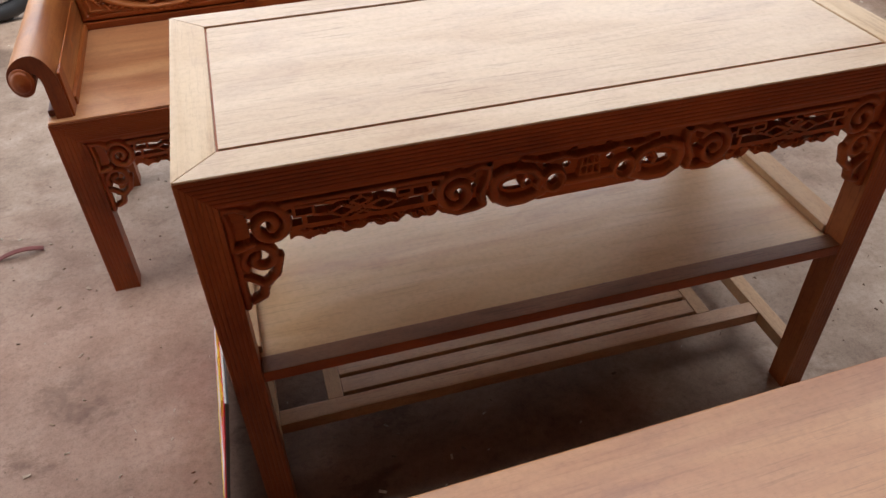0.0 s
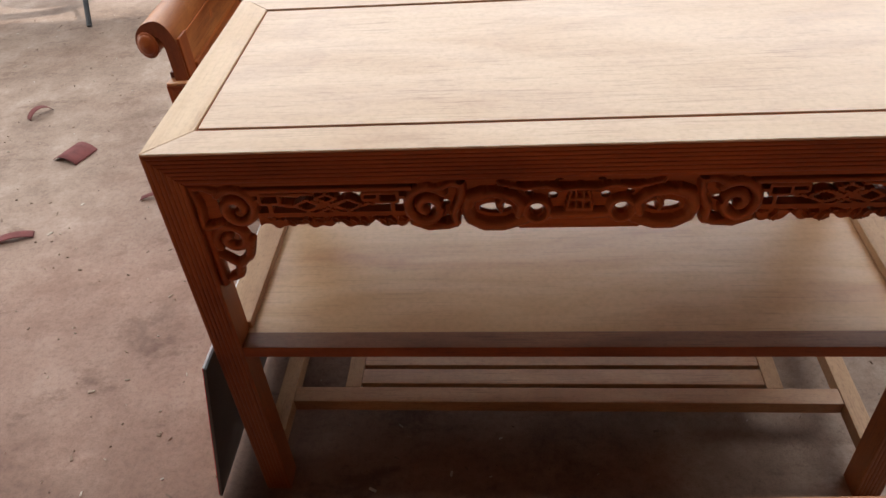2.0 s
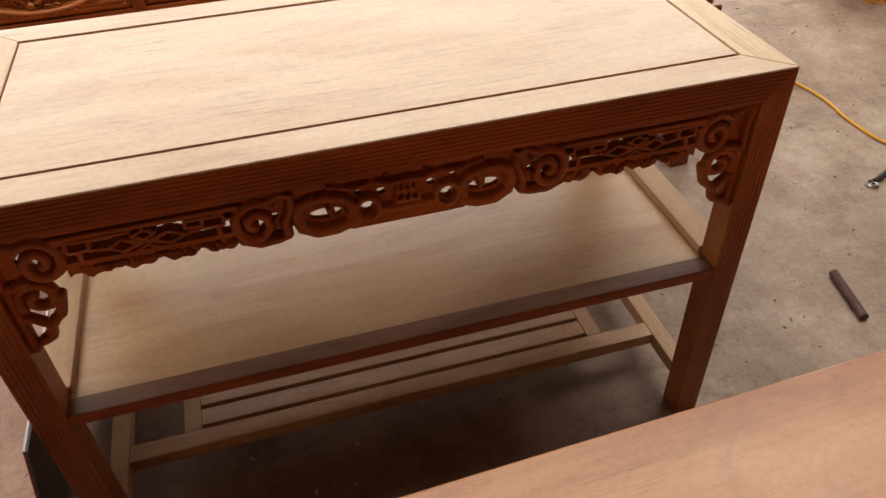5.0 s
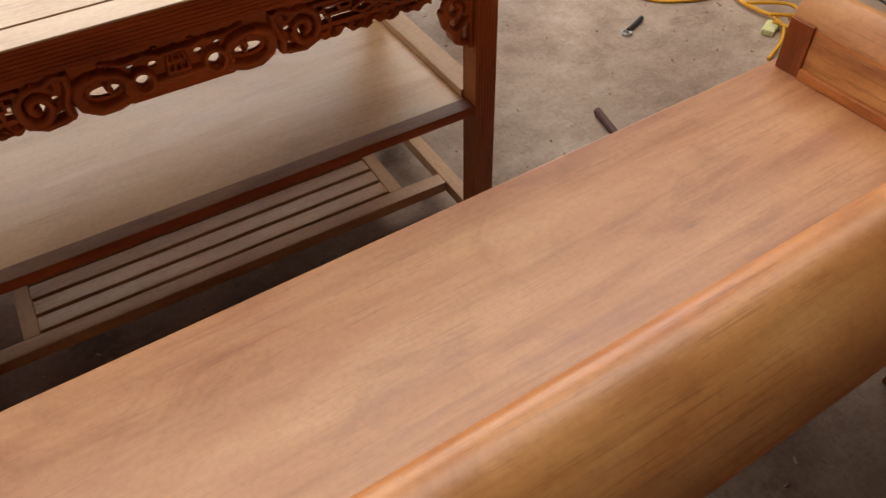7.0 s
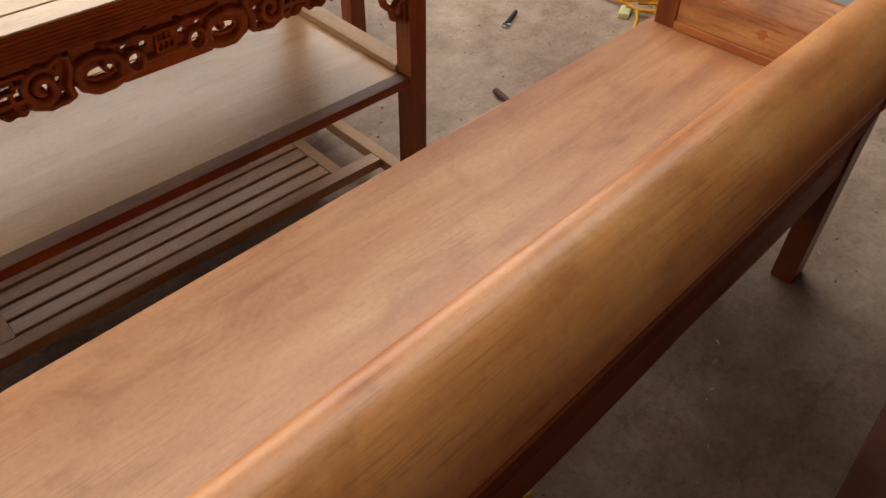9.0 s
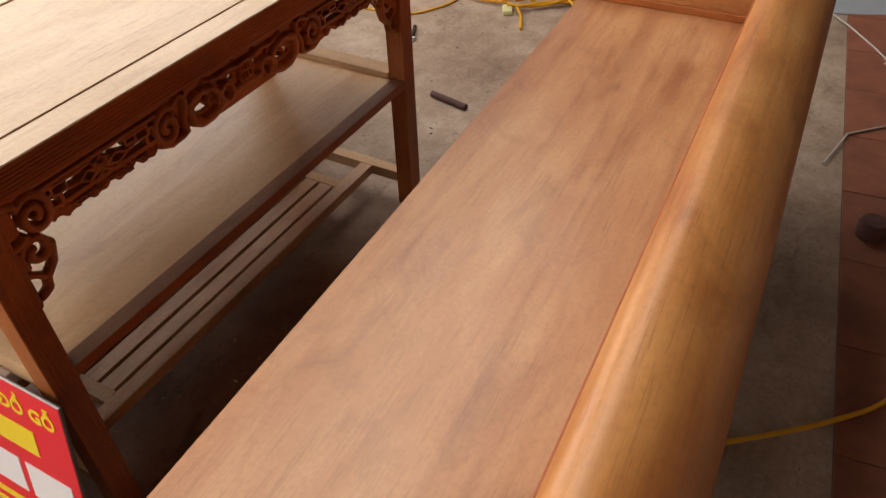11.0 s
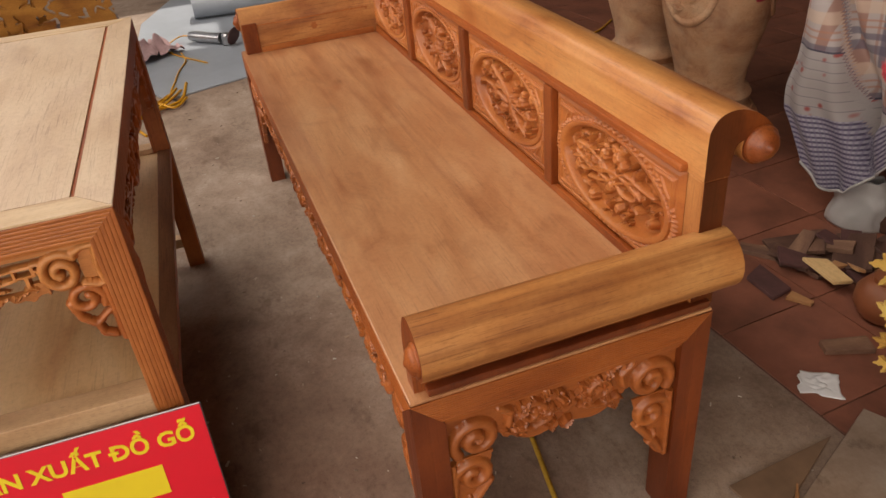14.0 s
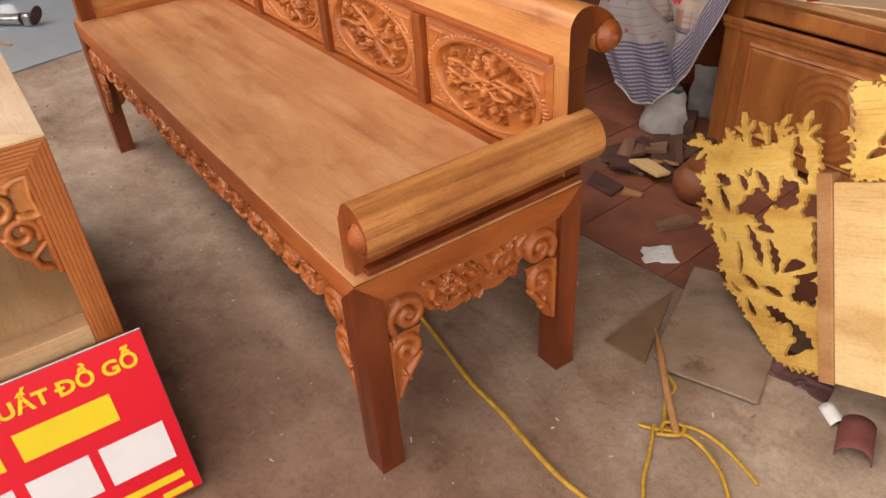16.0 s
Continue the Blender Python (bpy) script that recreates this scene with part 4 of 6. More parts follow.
def bench_bracket(wide, tall):
    """A solid spandrel with a cloud scroll and a tail."""
    c = Carving(wide, tall, 0.0022)
    c.fill(np.minimum(0.066 * np.clip(1 - c.y / tall, 0, 1) ** 0.6 + 0.010 - c.x, tall - 0.002 - c.y), 0.004)
    for pts, w in [spiral(0.040, 0.040, 0.035, 0.007, 1.35, 2.8, 0.0082), ([(0.066, 0.06), (0.046, 0.088), (0.03, 0.108), (0.014, tall - 0.016)], 0.007), ([(0.006, 0.0), (0.006, tall - 0.006)], 0.006), ([(0.03, 0.09), (0.04, 0.11)], 0.005)]:
        c.stroke(pts, w, 0.005, 0.009)
    return c


bench = build_bench(pose(0.916, 0.666, 0, 0, 0, 0.5), "long orange-brown wooden bench with rolled arms and carved back")
build_bench(pose(0.895, 2.20, 0, 0, 0, 180), "long brown wooden bench with fluted legs and openwork apron", True)


# ---- red sign against the table's end ----
RED = plain("red_sign_vinyl", (0.74, 0.007, 0.026), 0.32, 0, 0.08, 4.0, 0.04)
YELLOW = plain("yellow_letters", (0.80, 0.62, 0.02), 0.35, 0, 0.05, 8.0, 0.03)
WHITE_INK = plain("white_figures", (0.78, 0.78, 0.80), 0.35, 0, 0.05, 8.0, 0.03)
GREY_BACK = plain("grey_sign_back", (0.10, 0.105, 0.11), 0.4, 0, 0.2, 9.0)


def text_mesh(words, size, wide=None):
    cu = bpy.data.curves.new("words", "FONT")
    cu.body, cu.size, cu.extrude, cu.resolution_u, cu.offset = words, size, 0.0006, 3, 0.0011
    ob = bpy.data.objects.new("words", cu)
    scene.collection.objects.link(ob)
    me = bpy.data.meshes.new_from_object(ob.evaluated_get(bpy.context.evaluated_depsgraph_get()))
    bpy.data.objects.remove(ob)
    bpy.data.curves.remove(cu)
    xs = [v.co.x for v in me.vertices]
    k = wide / (max(xs) - min(xs)) if wide else 1.0
    for v in me.vertices:
        v.co.x = (v.co.x - min(xs)) * k
    return me


def build_sign():
    # local x runs along the writing, local y up the board, local z out of its face
    W, H = 0.483, 0.357
    up = Vector((0.190, 0, 1)).normalized()
    along = Vector((-0.03, -1, -0.02)).normalized()
    along = (along - up * along.dot(up)).normalized()
    out = along.cross(up)
    m = Matrix((along, up, out)).transposed().to_4x4()
    m.translation = Vector((0.2025, 1.683, 0.0115))
    ob = thing("shop_sign", m, "red shop sign with yellow lettering leaning against the table end", "sign")
    part("board", boxed(0, W, 0.0, H, -0.0065, -0.0012, 0.001), GREY_BACK, ob, "dark grey back board")
    part("face", boxed(0.0015, W - 0.0015, 0.0015, H - 0.0015, -0.0010, 0.0006, 0.0004), RED, ob)
    # highlight along the upper edge, put in as a white strip
    part("rim", boxed(0.001, W - 0.001, H + 0.0001, H + 0.0012, -0.003, 0.0004, 0.0003), WHITE_INK, ob, "thin upper edge, its highlight put in as white")
    line = part("lettering", text_mesh("SẢN XUẤT DỒ GỖ", 0.039, 0.345), YELLOW, ob, "yellow words")
    line.matrix_basis = pose(0.116, 0.296, 0.0012)

    def reach(words):
        return max(v.co.x for v in text_mesh(words, 0.039).vertices)

    stem = 0.116 + 0.345 * (reach("SẢN XUẤT D") - reach("D")) / reach("SẢN XUẤT DỒ GỖ")
    part("stroke", boxed(stem - 0.0040, stem + 0.0115, 0.3075, 0.3128, 0.0007, 0.0025, 0.0), YELLOW, ob)

    def bars(name, words, y, high, mat, slant=0.0):
        for x0, x1 in words:
            part(name, boxed(x0, x1, y, y + high, 0.0006, 0.0017, 0.0), mat, ob)

    bars("name_bar", ((0.045, 0.212), (0.240, 0.397)), 0.208, 0.057, YELLOW)
    bars("number_bar", ((0.070, 0.205), (0.225, 0.328), (0.345, 0.458)), 0.086, 0.084, WHITE_INK)
    bars("address_bar", ((0.14, 0.458),), 0.038, 0.016, YELLOW)
    bars("address_bar", ((0.20, 0.300), (0.315, 0.395), (0.410, 0.465)), 0.006, 0.014, YELLOW)


build_sign()


# ---- tiled floor behind the bench ----
def build_tiles():
    base = tagged(part("tile_floor", None or boxed(0, 6.9, -3.7, 0, 0.0005, 0.003, 0), GROUT, at=pose(-0.22, 0.005, 0, 0, 0, 4.2)), "dark terracotta tiles, worn and dusty", "floor", kind="structure")
    me = finish(boxed(-0.1485, 0.1485, -0.1485, 0.1485, 0.0, 0.004, 0.0012))
    me.materials.append(TILE)
    for i in range(18):
        for j in range(12):
            ob = new("tile", me)
            ob.parent = base
            ob.matrix_basis = pose(0.15 + i * 0.3, -0.15 - j * 0.3, 0.0031 + 0.0004 * ((i * 7 + j * 5) % 3), 0, 0, 90 * ((i + j) % 4))


# ---- carved urns ----
def build_urn(m, k, label, turn):
    ob = thing("carved_urn", m, label, "urn", "carved wooden urns")
    rows = [(0.160, 0.176), (0.150, 0.192), (0.146, 0.204), (0.152, 0.214), (0.155, 0.228), (0.147, 0.242), (0.132, 0.254), (0.126, 0.270), (0.130, 0.310), (0.142, 0.360), (0.165, 0.440), (0.188, 0.530), (0.203, 0.620), (0.206, 0.690), (0.196, 0.760), (0.168, 0.820), (0.130, 0.865), (0.102, 0.895), (0.100, 0.925), (0.128, 0.965), (0.130, 0.980), (0.105, 0.982)]
    part("body", lathe(bmesh.new(), [(r * k, z * k) for r, z in rows], 56), URN, ob, "", 35)
    base = [(0.120, 0.045), (0.150, 0.058), (0.182, 0.080), (0.195, 0.105), (0.194, 0.125), (0.184, 0.150), (0.165, 0.1755)]
    part("base", lathe(bmesh.new(), [(r * k, z * k) for r, z in base], 48), URN, ob, "", 35)
    for q in range(3):
        a = radians(turn + 120 * q)
        foot = bmesh.new()
        bmesh.ops.create_uvsphere(foot, u_segments=16, v_segments=12, radius=0.028 * k)
        bmesh.ops.transform(foot, matrix=pose(0.160 * k * math.cos(a), 0.160 * k * math.sin(a), 0.030 * k, 0, 0, math.degrees(a)) @ Matrix.Diagonal((1.15, 0.9, 1.07, 1)), verts=foot.verts[:])
        part("foot", foot, URN, ob, "", 60)
    # raised cartouches with low relief round the belly
    for q in range(3):
        c = Carving(0.24 * k, 0.30 * k, 0.004)
        rx, ry = 0.105 * k, 0.135 * k
        rad = np.hypot((c.x - c.w / 2) / rx, (c.y - c.h / 2) / ry)
        c.fill((1.05 - rad) * rx, 0.002)
        c.ground = 0.002
        ring = np.abs(rad - 0.96) * rx
        c.top = np.where(ring < 0.008, 0.003 + 0.005 * np.sqrt(np.clip(1 - (ring / 0.008) ** 2, 0, 1)), c.top)
        rng = random.Random(5 + q)
        for n in range(26):
            r, a = math.sqrt(rng.random()) * 0.72, rng.uniform(0, 6.28)
            c.leaf(c.w / 2 + rx * r * math.cos(a), c.h / 2 + ry * r * math.sin(a), rng.uniform(0.02, 0.05), rng.uniform(0.005, 0.011), rng.uniform(0, 6.28), rng.uniform(0.003, 0.008))
        zs, rs = [z * k for r, z in rows], [r * k for r, z in rows]
        ang = radians(turn + 30 + 120 * q)

        def wrap(x, y, h):
            z = 0.80 * k - y
            r = float(np.interp(z, zs, rs)) + h - 0.001
            a = ang + (x - c.w / 2) / (0.19 * k)
            return (r * math.cos(a), r * math.sin(a), z)

        part("cartouche", c.mesh(wrap, -0.003), URN, ob, "carved oval medallion")
    return ob


# ---- covered stand, cabinet ----
def plaid():
    m, nt, nodes, links, bsdf = material("plaid_blanket")
    tc = nodes.new("ShaderNodeTexCoord")
    sep = nodes.new("ShaderNodeSeparateXYZ")
    links.new(tc.outputs["UV"], sep.inputs[0])

    def band(sock, period, lo, hi, phase=0.0):
        a = nodes.new("ShaderNodeMath"); a.operation = "MULTIPLY_ADD"
        a.inputs[1].default_value, a.inputs[2].default_value = 1.0 / period, phase
        links.new(sock, a.inputs[0])
        b = nodes.new("ShaderNodeMath"); b.operation = "FRACT"
        links.new(a.outputs[0], b.inputs[0])
        r = ramp(nodes, [(lo, (0, 0, 0)), (lo + 0.02, (1, 1, 1)), (hi, (1, 1, 1)), (hi + 0.02, (0, 0, 0))])
        links.new(b.outputs[0], r.inputs[0])
        return r.outputs[0]

    c = mix(nodes, links, (0.38, 0.32, 0.30), (0.29, 0.16, 0.125), band(sep.outputs[0], 0.115, 0.15, 0.42))
    for sock, per, lo, hi, col, ph in ((sep.outputs[0], 0.115, 0.62, 0.68, (0.30, 0.16, 0.12), 0), (sep.outputs[0], 0.23, 0.86, 0.96, (0.06, 0.05, 0.09), 0), (sep.outputs[1], 0.17, 0.10, 0.24, (0.09, 0.075, 0.11), 0.2), (sep.outputs[1], 0.17, 0.32, 0.42, (0.09, 0.075, 0.11), 0.2), (sep.outputs[1], 0.17, 0.50, 0.53, (0.35, 0.15, 0.09), 0.2), (sep.outputs[1], 0.17, 0.60, 0.63, (0.35, 0.15, 0.09), 0.2), (sep.outputs[1], 0.17, 0.72, 0.90, (0.50, 0.36, 0.27), 0.2)):
        f = nodes.new("ShaderNodeMath"); f.operation = "MULTIPLY"
        f.inputs[1].default_value = 0.72
        links.new(band(sock, per, lo, hi, ph), f.inputs[0])
        c = mix(nodes, links, c, col, f.outputs[0])
    # fine blue-grey gingham: close stripes along the hem, crossed by fainter ones
    rows = band(sep.outputs[1], 0.0125, 0.0, 0.46)
    columns = nodes.new("ShaderNodeMath"); columns.operation = "MULTIPLY"
    columns.inputs[1].default_value = 0.45
    links.new(band(sep.outputs[0], 0.0115, 0.0, 0.46), columns.inputs[0])
    check = mix(nodes, links, (0.31, 0.285, 0.325), (0.060, 0.045, 0.090), rows)
    check = mix(nodes, links, check, (0.14, 0.11, 0.18), columns.outputs[0])
    low = nodes.new("ShaderNodeMath"); low.operation = "LESS_THAN"
    low.inputs[1].default_value = 0.185
    links.new(sep.outputs[1], low.inputs[0])
    # a cream border with small red flowers over the gingham, closed by a thin dark line
    cream = nodes.new("ShaderNodeMath"); cream.operation = "LESS_THAN"
    cream.inputs[1].default_value = 0.361
    links.new(sep.outputs[1], cream.inputs[0])
    line = nodes.new("ShaderNodeMath"); line.operation = "LESS_THAN"
    line.inputs[1].default_value = 0.366
    links.new(sep.outputs[1], line.inputs[0])
    sprig = nodes.new("ShaderNodeTexVoronoi")
    sprig.inputs["Scale"].default_value = 26.0
    links.new(tc.outputs["UV"], sprig.inputs["Vector"])
    sp = ramp(nodes, [(0.14, (0.30, 0.06, 0.05)), (0.26, (0.33, 0.29, 0.275))])
    links.new(sprig.outputs["Distance"], sp.inputs[0])
    c = mix(nodes, links, c, (0.05, 0.04, 0.06), line.outputs[0])
    thin = nodes.new("ShaderNodeMath"); thin.operation = "MULTIPLY"
    thin.inputs[1].default_value = 0.55
    links.new(band(sep.outputs[1], 0.026, 0.0, 0.10), thin.inputs[0])
    border = mix(nodes, links, sp.outputs[0], (0.12, 0.09, 0.12), thin.outputs[0])
    c = mix(nodes, links, c, border, cream.outputs[0])
    c = mix(nodes, links, c, check, low.outputs[0])
    vor = nodes.new("ShaderNodeTexVoronoi")
    vor.inputs["Scale"].default_value, vor.inputs["Randomness"].default_value = 4.4, 0.35
    links.new(tc.outputs["UV"], vor.inputs["Vector"])
    petals = nodes.new("ShaderNodeTexNoise")
    petals.inputs["Scale"].default_value = 45.0
    links.new(tc.outputs["UV"], petals.inputs["Vector"])
    add = nodes.new("ShaderNodeMath"); add.operation = "MULTIPLY_ADD"
    add.inputs[1].default_value = 0.16
    links.new(petals.outputs["Fac"], add.inputs[0])
    links.new(vor.outputs["Distance"], add.inputs[2])
    rr = ramp(nodes, [(0.24, (1, 1, 1)), (0.28, (0, 0, 0))])
    links.new(add.outputs[0], rr.inputs[0])
    rosec = ramp(nodes, [(0.4, (0.45, 0.01, 0.03)), (0.6, (0.75, 0.06, 0.08))])
    links.new(petals.outputs["Fac"], rosec.inputs[0])
    c = mix(nodes, links, c, rosec.outputs[0], rr.outputs[0])
    links.new(c, bsdf.inputs["Base Color"])
    bsdf.inputs["Roughness"].default_value = 0.55
    bsdf.inputs["Sheen Weight"].default_value = 0.1
    weave = nodes.new("ShaderNodeTexNoise")
    weave.inputs["Scale"].default_value = 400.0
    links.new(tc.outputs["UV"], weave.inputs["Vector"])
    bump(nodes, links, weave.outputs["Fac"], bsdf, 0.2, 0.001)
    return m


def sheet(nu, nv, place, uv=None, thick=0.0):
    """A sheet of nu by nv cells with UVs."""
    verts = [place(i / nu, j / nv) for i in range(nu + 1) for j in range(nv + 1)]
    faces = [(i * (nv + 1) + j, (i + 1) * (nv + 1) + j, (i + 1) * (nv + 1) + j + 1, i * (nv + 1) + j + 1) for i in range(nu) for j in range(nv)]
    me = bpy.data.meshes.new("sheet")
    me.from_pydata(verts, [], faces)
    if uv:
        layer = me.uv_layers.new(name="UVMap")
        for loop in me.loops:
            i, j = divmod(loop.vertex_index, nv + 1)
            layer.data[loop.index].uv = uv(i / nu, j / nv)
    me.polygons.foreach_set("use_smooth", [True] * len(me.polygons))
    return me


def solid(ob, thick):
    mod = ob.modifiers.new("thickness", "SOLIDIFY")
    mod.thickness, mod.offset = thick, 0
    return ob


HEM = plain("grey_white_hem", (0.46, 0.43, 0.42), 0.85, 0, 0.15, 12.0)


def build_blanket():
    # chest coloured dark to stand for the shaded gap beneath the blanket
    stand = thing("covered_chest", pose(0.585, -0.88, 0, 0, 0, 10), "wooden chest standing under a plaid blanket, coloured as the shaded gap", "chest")
    part("carcass", boxed(-0.29, 0.27, -0.30, 0.08, 0.10, 1.05, 0.006), SHADED_BACK_X, stand)
    for sx in (-0.26, 0.24):
        for sy in (-0.27, 0.05):
            part("leg", boxed(sx - 0.022, sx + 0.022, sy - 0.022, sy + 0.022, 0.0, 0.0995, 0.003), SHADED_BACK_X, stand)
    part("top", boxed(-0.30, 0.29, -0.31, 0.30, 1.0505, 1.072, 0.004), SHADED_BACK_X, stand)

    def foot(x):
        return float(np.interp(x, [-0.30, -0.14, -0.088, -0.045, 0.0, 0.035, 0.077, 0.12, 0.165, 0.21, 0.26, 0.33], [0.95, 0.62, 0.487, 0.365, 0.255, 0.205, 0.160, 0.126, 0.113, 0.114, 0.126, 0.170]))

    def folds(x, z):
        """How far the cloth stands out, and the fold that it belongs to: the outer flap, the inner cloth or the turned-up edge."""
        flap = 1 / (1 + math.exp(-(x - (0.079 + 0.453 * (z - 0.216))) / 0.004))
        turned = 1 / (1 + math.exp(-(foot(x) + 0.145 + 0.05 * x - z) / 0.006)) if x < 0.10 else 0.0
        out = 0.040 * flap + 0.028 * turned * (1 - flap)
        out += 0.016 * math.sin(26 * x + 4 * z) + 0.008 * math.sin(61 * x - 9 * z + 1) - 0.055 * math.exp(-((x - 0.066 - 0.43 * (z - 0.216)) / 0.028) ** 2)
        return out, flap, turned

    def place(u, v):
        x = 0.335 - 0.60 * u
        low = foot(x)
        z = low + (1.08 - low) * v
        out, flap, turned = folds(x, z)
        # the flap swells, then gathers in towards its foot
        x += flap * (0.020 * math.exp(-((z - 0.36) / 0.07) ** 2) - 0.62 * max(0.0, 0.30 - z) * max(0.0, x - 0.09) / 0.23) - 0.015 * min(1.0, max(0.0, z - 0.5) * 4) * flap
        return (x, 0.300 + out * min(1.0, 2.4 - 2 * v), z)

    def print_at(u, v):
        x = 0.335 - 0.60 * u
        low = foot(x)
        z = low + (1.08 - low) * v
        out, flap, turned = folds(x, z)
        return (0.60 * u + 0.07 * (flap > 0.5), z - 0.128 if flap > 0.5 else ((z - low) * 0.8 if turned > 0.5 else z))

    me = sheet(150, 110, place, print_at)
    me.materials.append(plaid())
    ob = new("blanket", me)
    ob.matrix_basis = pose(0.585, -0.88, 0, 0, 0, 10)
    tagged(solid(ob, 0.004), "plaid blanket with red roses draped over a chest", "blanket")

    def hem(u, v):
        x, y, z = place(u, 0)
        return (x, y + 0.004, z - 0.007 * v + 0.003)

    me = sheet(110, 1, hem)
    me.materials.append(HEM)
    h = new("hem", me)
    h.parent = ob
    solid(h, 0.006)


def crumple(name, m, w, d, lift, seed, mat, label, category):
    """A crumpled sheet lying on its support."""
    def place(u, v):
        p = Vector((u * 3.1 + seed, v * 3.1, seed * 1.7))
        r = noise.noise(p) * 0.6 + noise.noise(p * 2.7) * 0.4
        return ((u - 0.5) * w + 0.12 * w * noise.noise(p + Vector((9, 0, 0))), (v - 0.5) * d + 0.12 * d * noise.noise(p + Vector((0, 9, 0))), max(0.002, lift * (0.35 + r) * (1 - 0.5 * (2 * u - 1) ** 2)))
    me = sheet(22, 22, place)
    me.materials.append(mat)
    ob = new(name, me)
    ob.matrix_basis = m
    return tagged(solid(ob, 0.0015), label, category)


def standing_bag(m):
    """A soft half-full sack that stands on the floor, pinched at its mouth."""
    def place(u, v):
        a = 2 * math.pi * u
        p = Vector((2.2 * math.cos(a), 2.2 * math.sin(a), 3.0 * v))
        r = (1 - 0.30 * v ** 2) * (1 + 0.16 * noise.noise(p) + 0.07 * noise.noise(p * 2.6))
        return (0.075 * r * math.cos(a), 0.045 * r * math.sin(a) * (1 - 0.25 * v), 0.150 * v * (1 + 0.10 * noise.noise(p + Vector((5, 0, 0)))))
    me = sheet(48, 20, place)
    me.materials.append(PLASTIC)
    ob = new("plastic_bag", me)
    ob.matrix_basis = m
    return tagged(solid(ob, 0.0012), "soft white plastic sack standing under the blanket", "bag")


def build_cabinet(m):
    """A low cabinet; local x along its front, local -y out of the front, its left front corner at the origin."""
    ob = thing("wooden_cabinet", m, "orange-brown wooden cabinet with a ring-carved panel and overhanging top", "cabinet")
    W, D, H = 0.74, 0.40, 0.515
    part("side", boxed(0.0, 0.025, 0.0, D, 0.0, H - 0.02, 0.002), CABINET, ob)
    part("side", boxed(W - 0.025, W, 0.0, D, 0.0, H - 0.02, 0.002), CABINET, ob)
    part("back", boxed(0.0255, W - 0.0255, D - 0.012, D, 0.02, H - 0.02, 0.001), CABINET, ob)
    part("stile", boxed(0.0, 0.055, -0.020, -0.0005, 0.0, H - 0.0205, 0.003), CABINET, ob)
    part("stile", boxed(W - 0.055, W, -0.020, -0.0005, 0.0, H - 0.0205, 0.003), CABINET, ob)
    part("drawer_rail", boxed(0.0555, W - 0.0555, -0.018, -0.0005, H - 0.085, H - 0.0205, 0.003), CABINET, ob)
    part("drawer_front", boxed(0.075, W - 0.075, -0.026, -0.0185, H - 0.078, H - 0.032, 0.004), CABINET, ob)
    bm = boxed(-0.004, W + 0.004, -0.034, -0.0205, H - 0.112, H - 0.090, 0.006)
    box(bm, -0.002, W + 0.002, -0.028, -0.0205, H - 0.127, H - 0.112, 0.004)
    part("moulding", bm, CABINET, ob)
    part("door_frame", boxed(0.0555, W - 0.0555, -0.016, -0.0005, 0.03, H - 0.130, 0.002), CABINET, ob)
    c = Carving(W - 0.18, H - 0.23, 0.004)
    c.body[:] = 1.0
    edge = np.minimum.reduce([c.x, c.w - c.x, c.y, c.h - c.y])
    c.top = np.where(edge < 0.012, 0.010 * np.sqrt(np.clip(edge / 0.012, 0, 1)), np.where(edge < 0.02, 0.003, 0.007))
    rad = np.hypot(c.x - c.w / 2, c.y - c.h / 2)
    for r0 in (0.05, 0.075, 0.10, 0.125):
        d = np.abs(rad - r0)
        c.top = np.where(d < 0.006, 0.007 + 0.003 * np.sqrt(np.clip(1 - (d / 0.006) ** 2, 0, 1)), c.top)
    part("ring_panel", c.mesh(lambda x, y, h: (0.09 + x, -0.0165 - h, H - 0.155 - y), -0.0), CABINET, ob, "panel carved with concentric rings")
    part("top", boxed(-0.012, W + 0.012, -0.038, D + 0.02, H - 0.0195, H + 0.004, 0.006), PALE_TOP, ob, "pale overhanging top board")
    return ob


PALE_TOP = wood("cabinet_top_wood", (0.52, 0.29, 0.13), (0.45, 0.23, 0.095), (0.35, 0.16, 0.06), "x", 0.45, 0.35, 0.4, 0.3)


# ---- yellow openwork panel ----
def blade(c, px, py, turn, ln, wide, saw=0.14):
    """Positive within a pointed, slightly bent leaf with toothed sides."""
    dx, dy = c.x - px, c.y - py
    a, b = dx * math.cos(turn) + dy * math.sin(turn), -dx * math.sin(turn) + dy * math.cos(turn)
    u = np.clip(a / ln, 0, 1)
    b = b + 0.10 * ln * np.sin(math.pi * u) * math.sin(px * 90 + py * 70)
    half = wide * (0.35 + 2.3 * u) * (1 - u) ** 0.75 * (1 + saw * np.sin(u * 24 + px * 300))
    return np.minimum(half - np.abs(b), np.minimum(a + 0.3 * wide, ln - a))


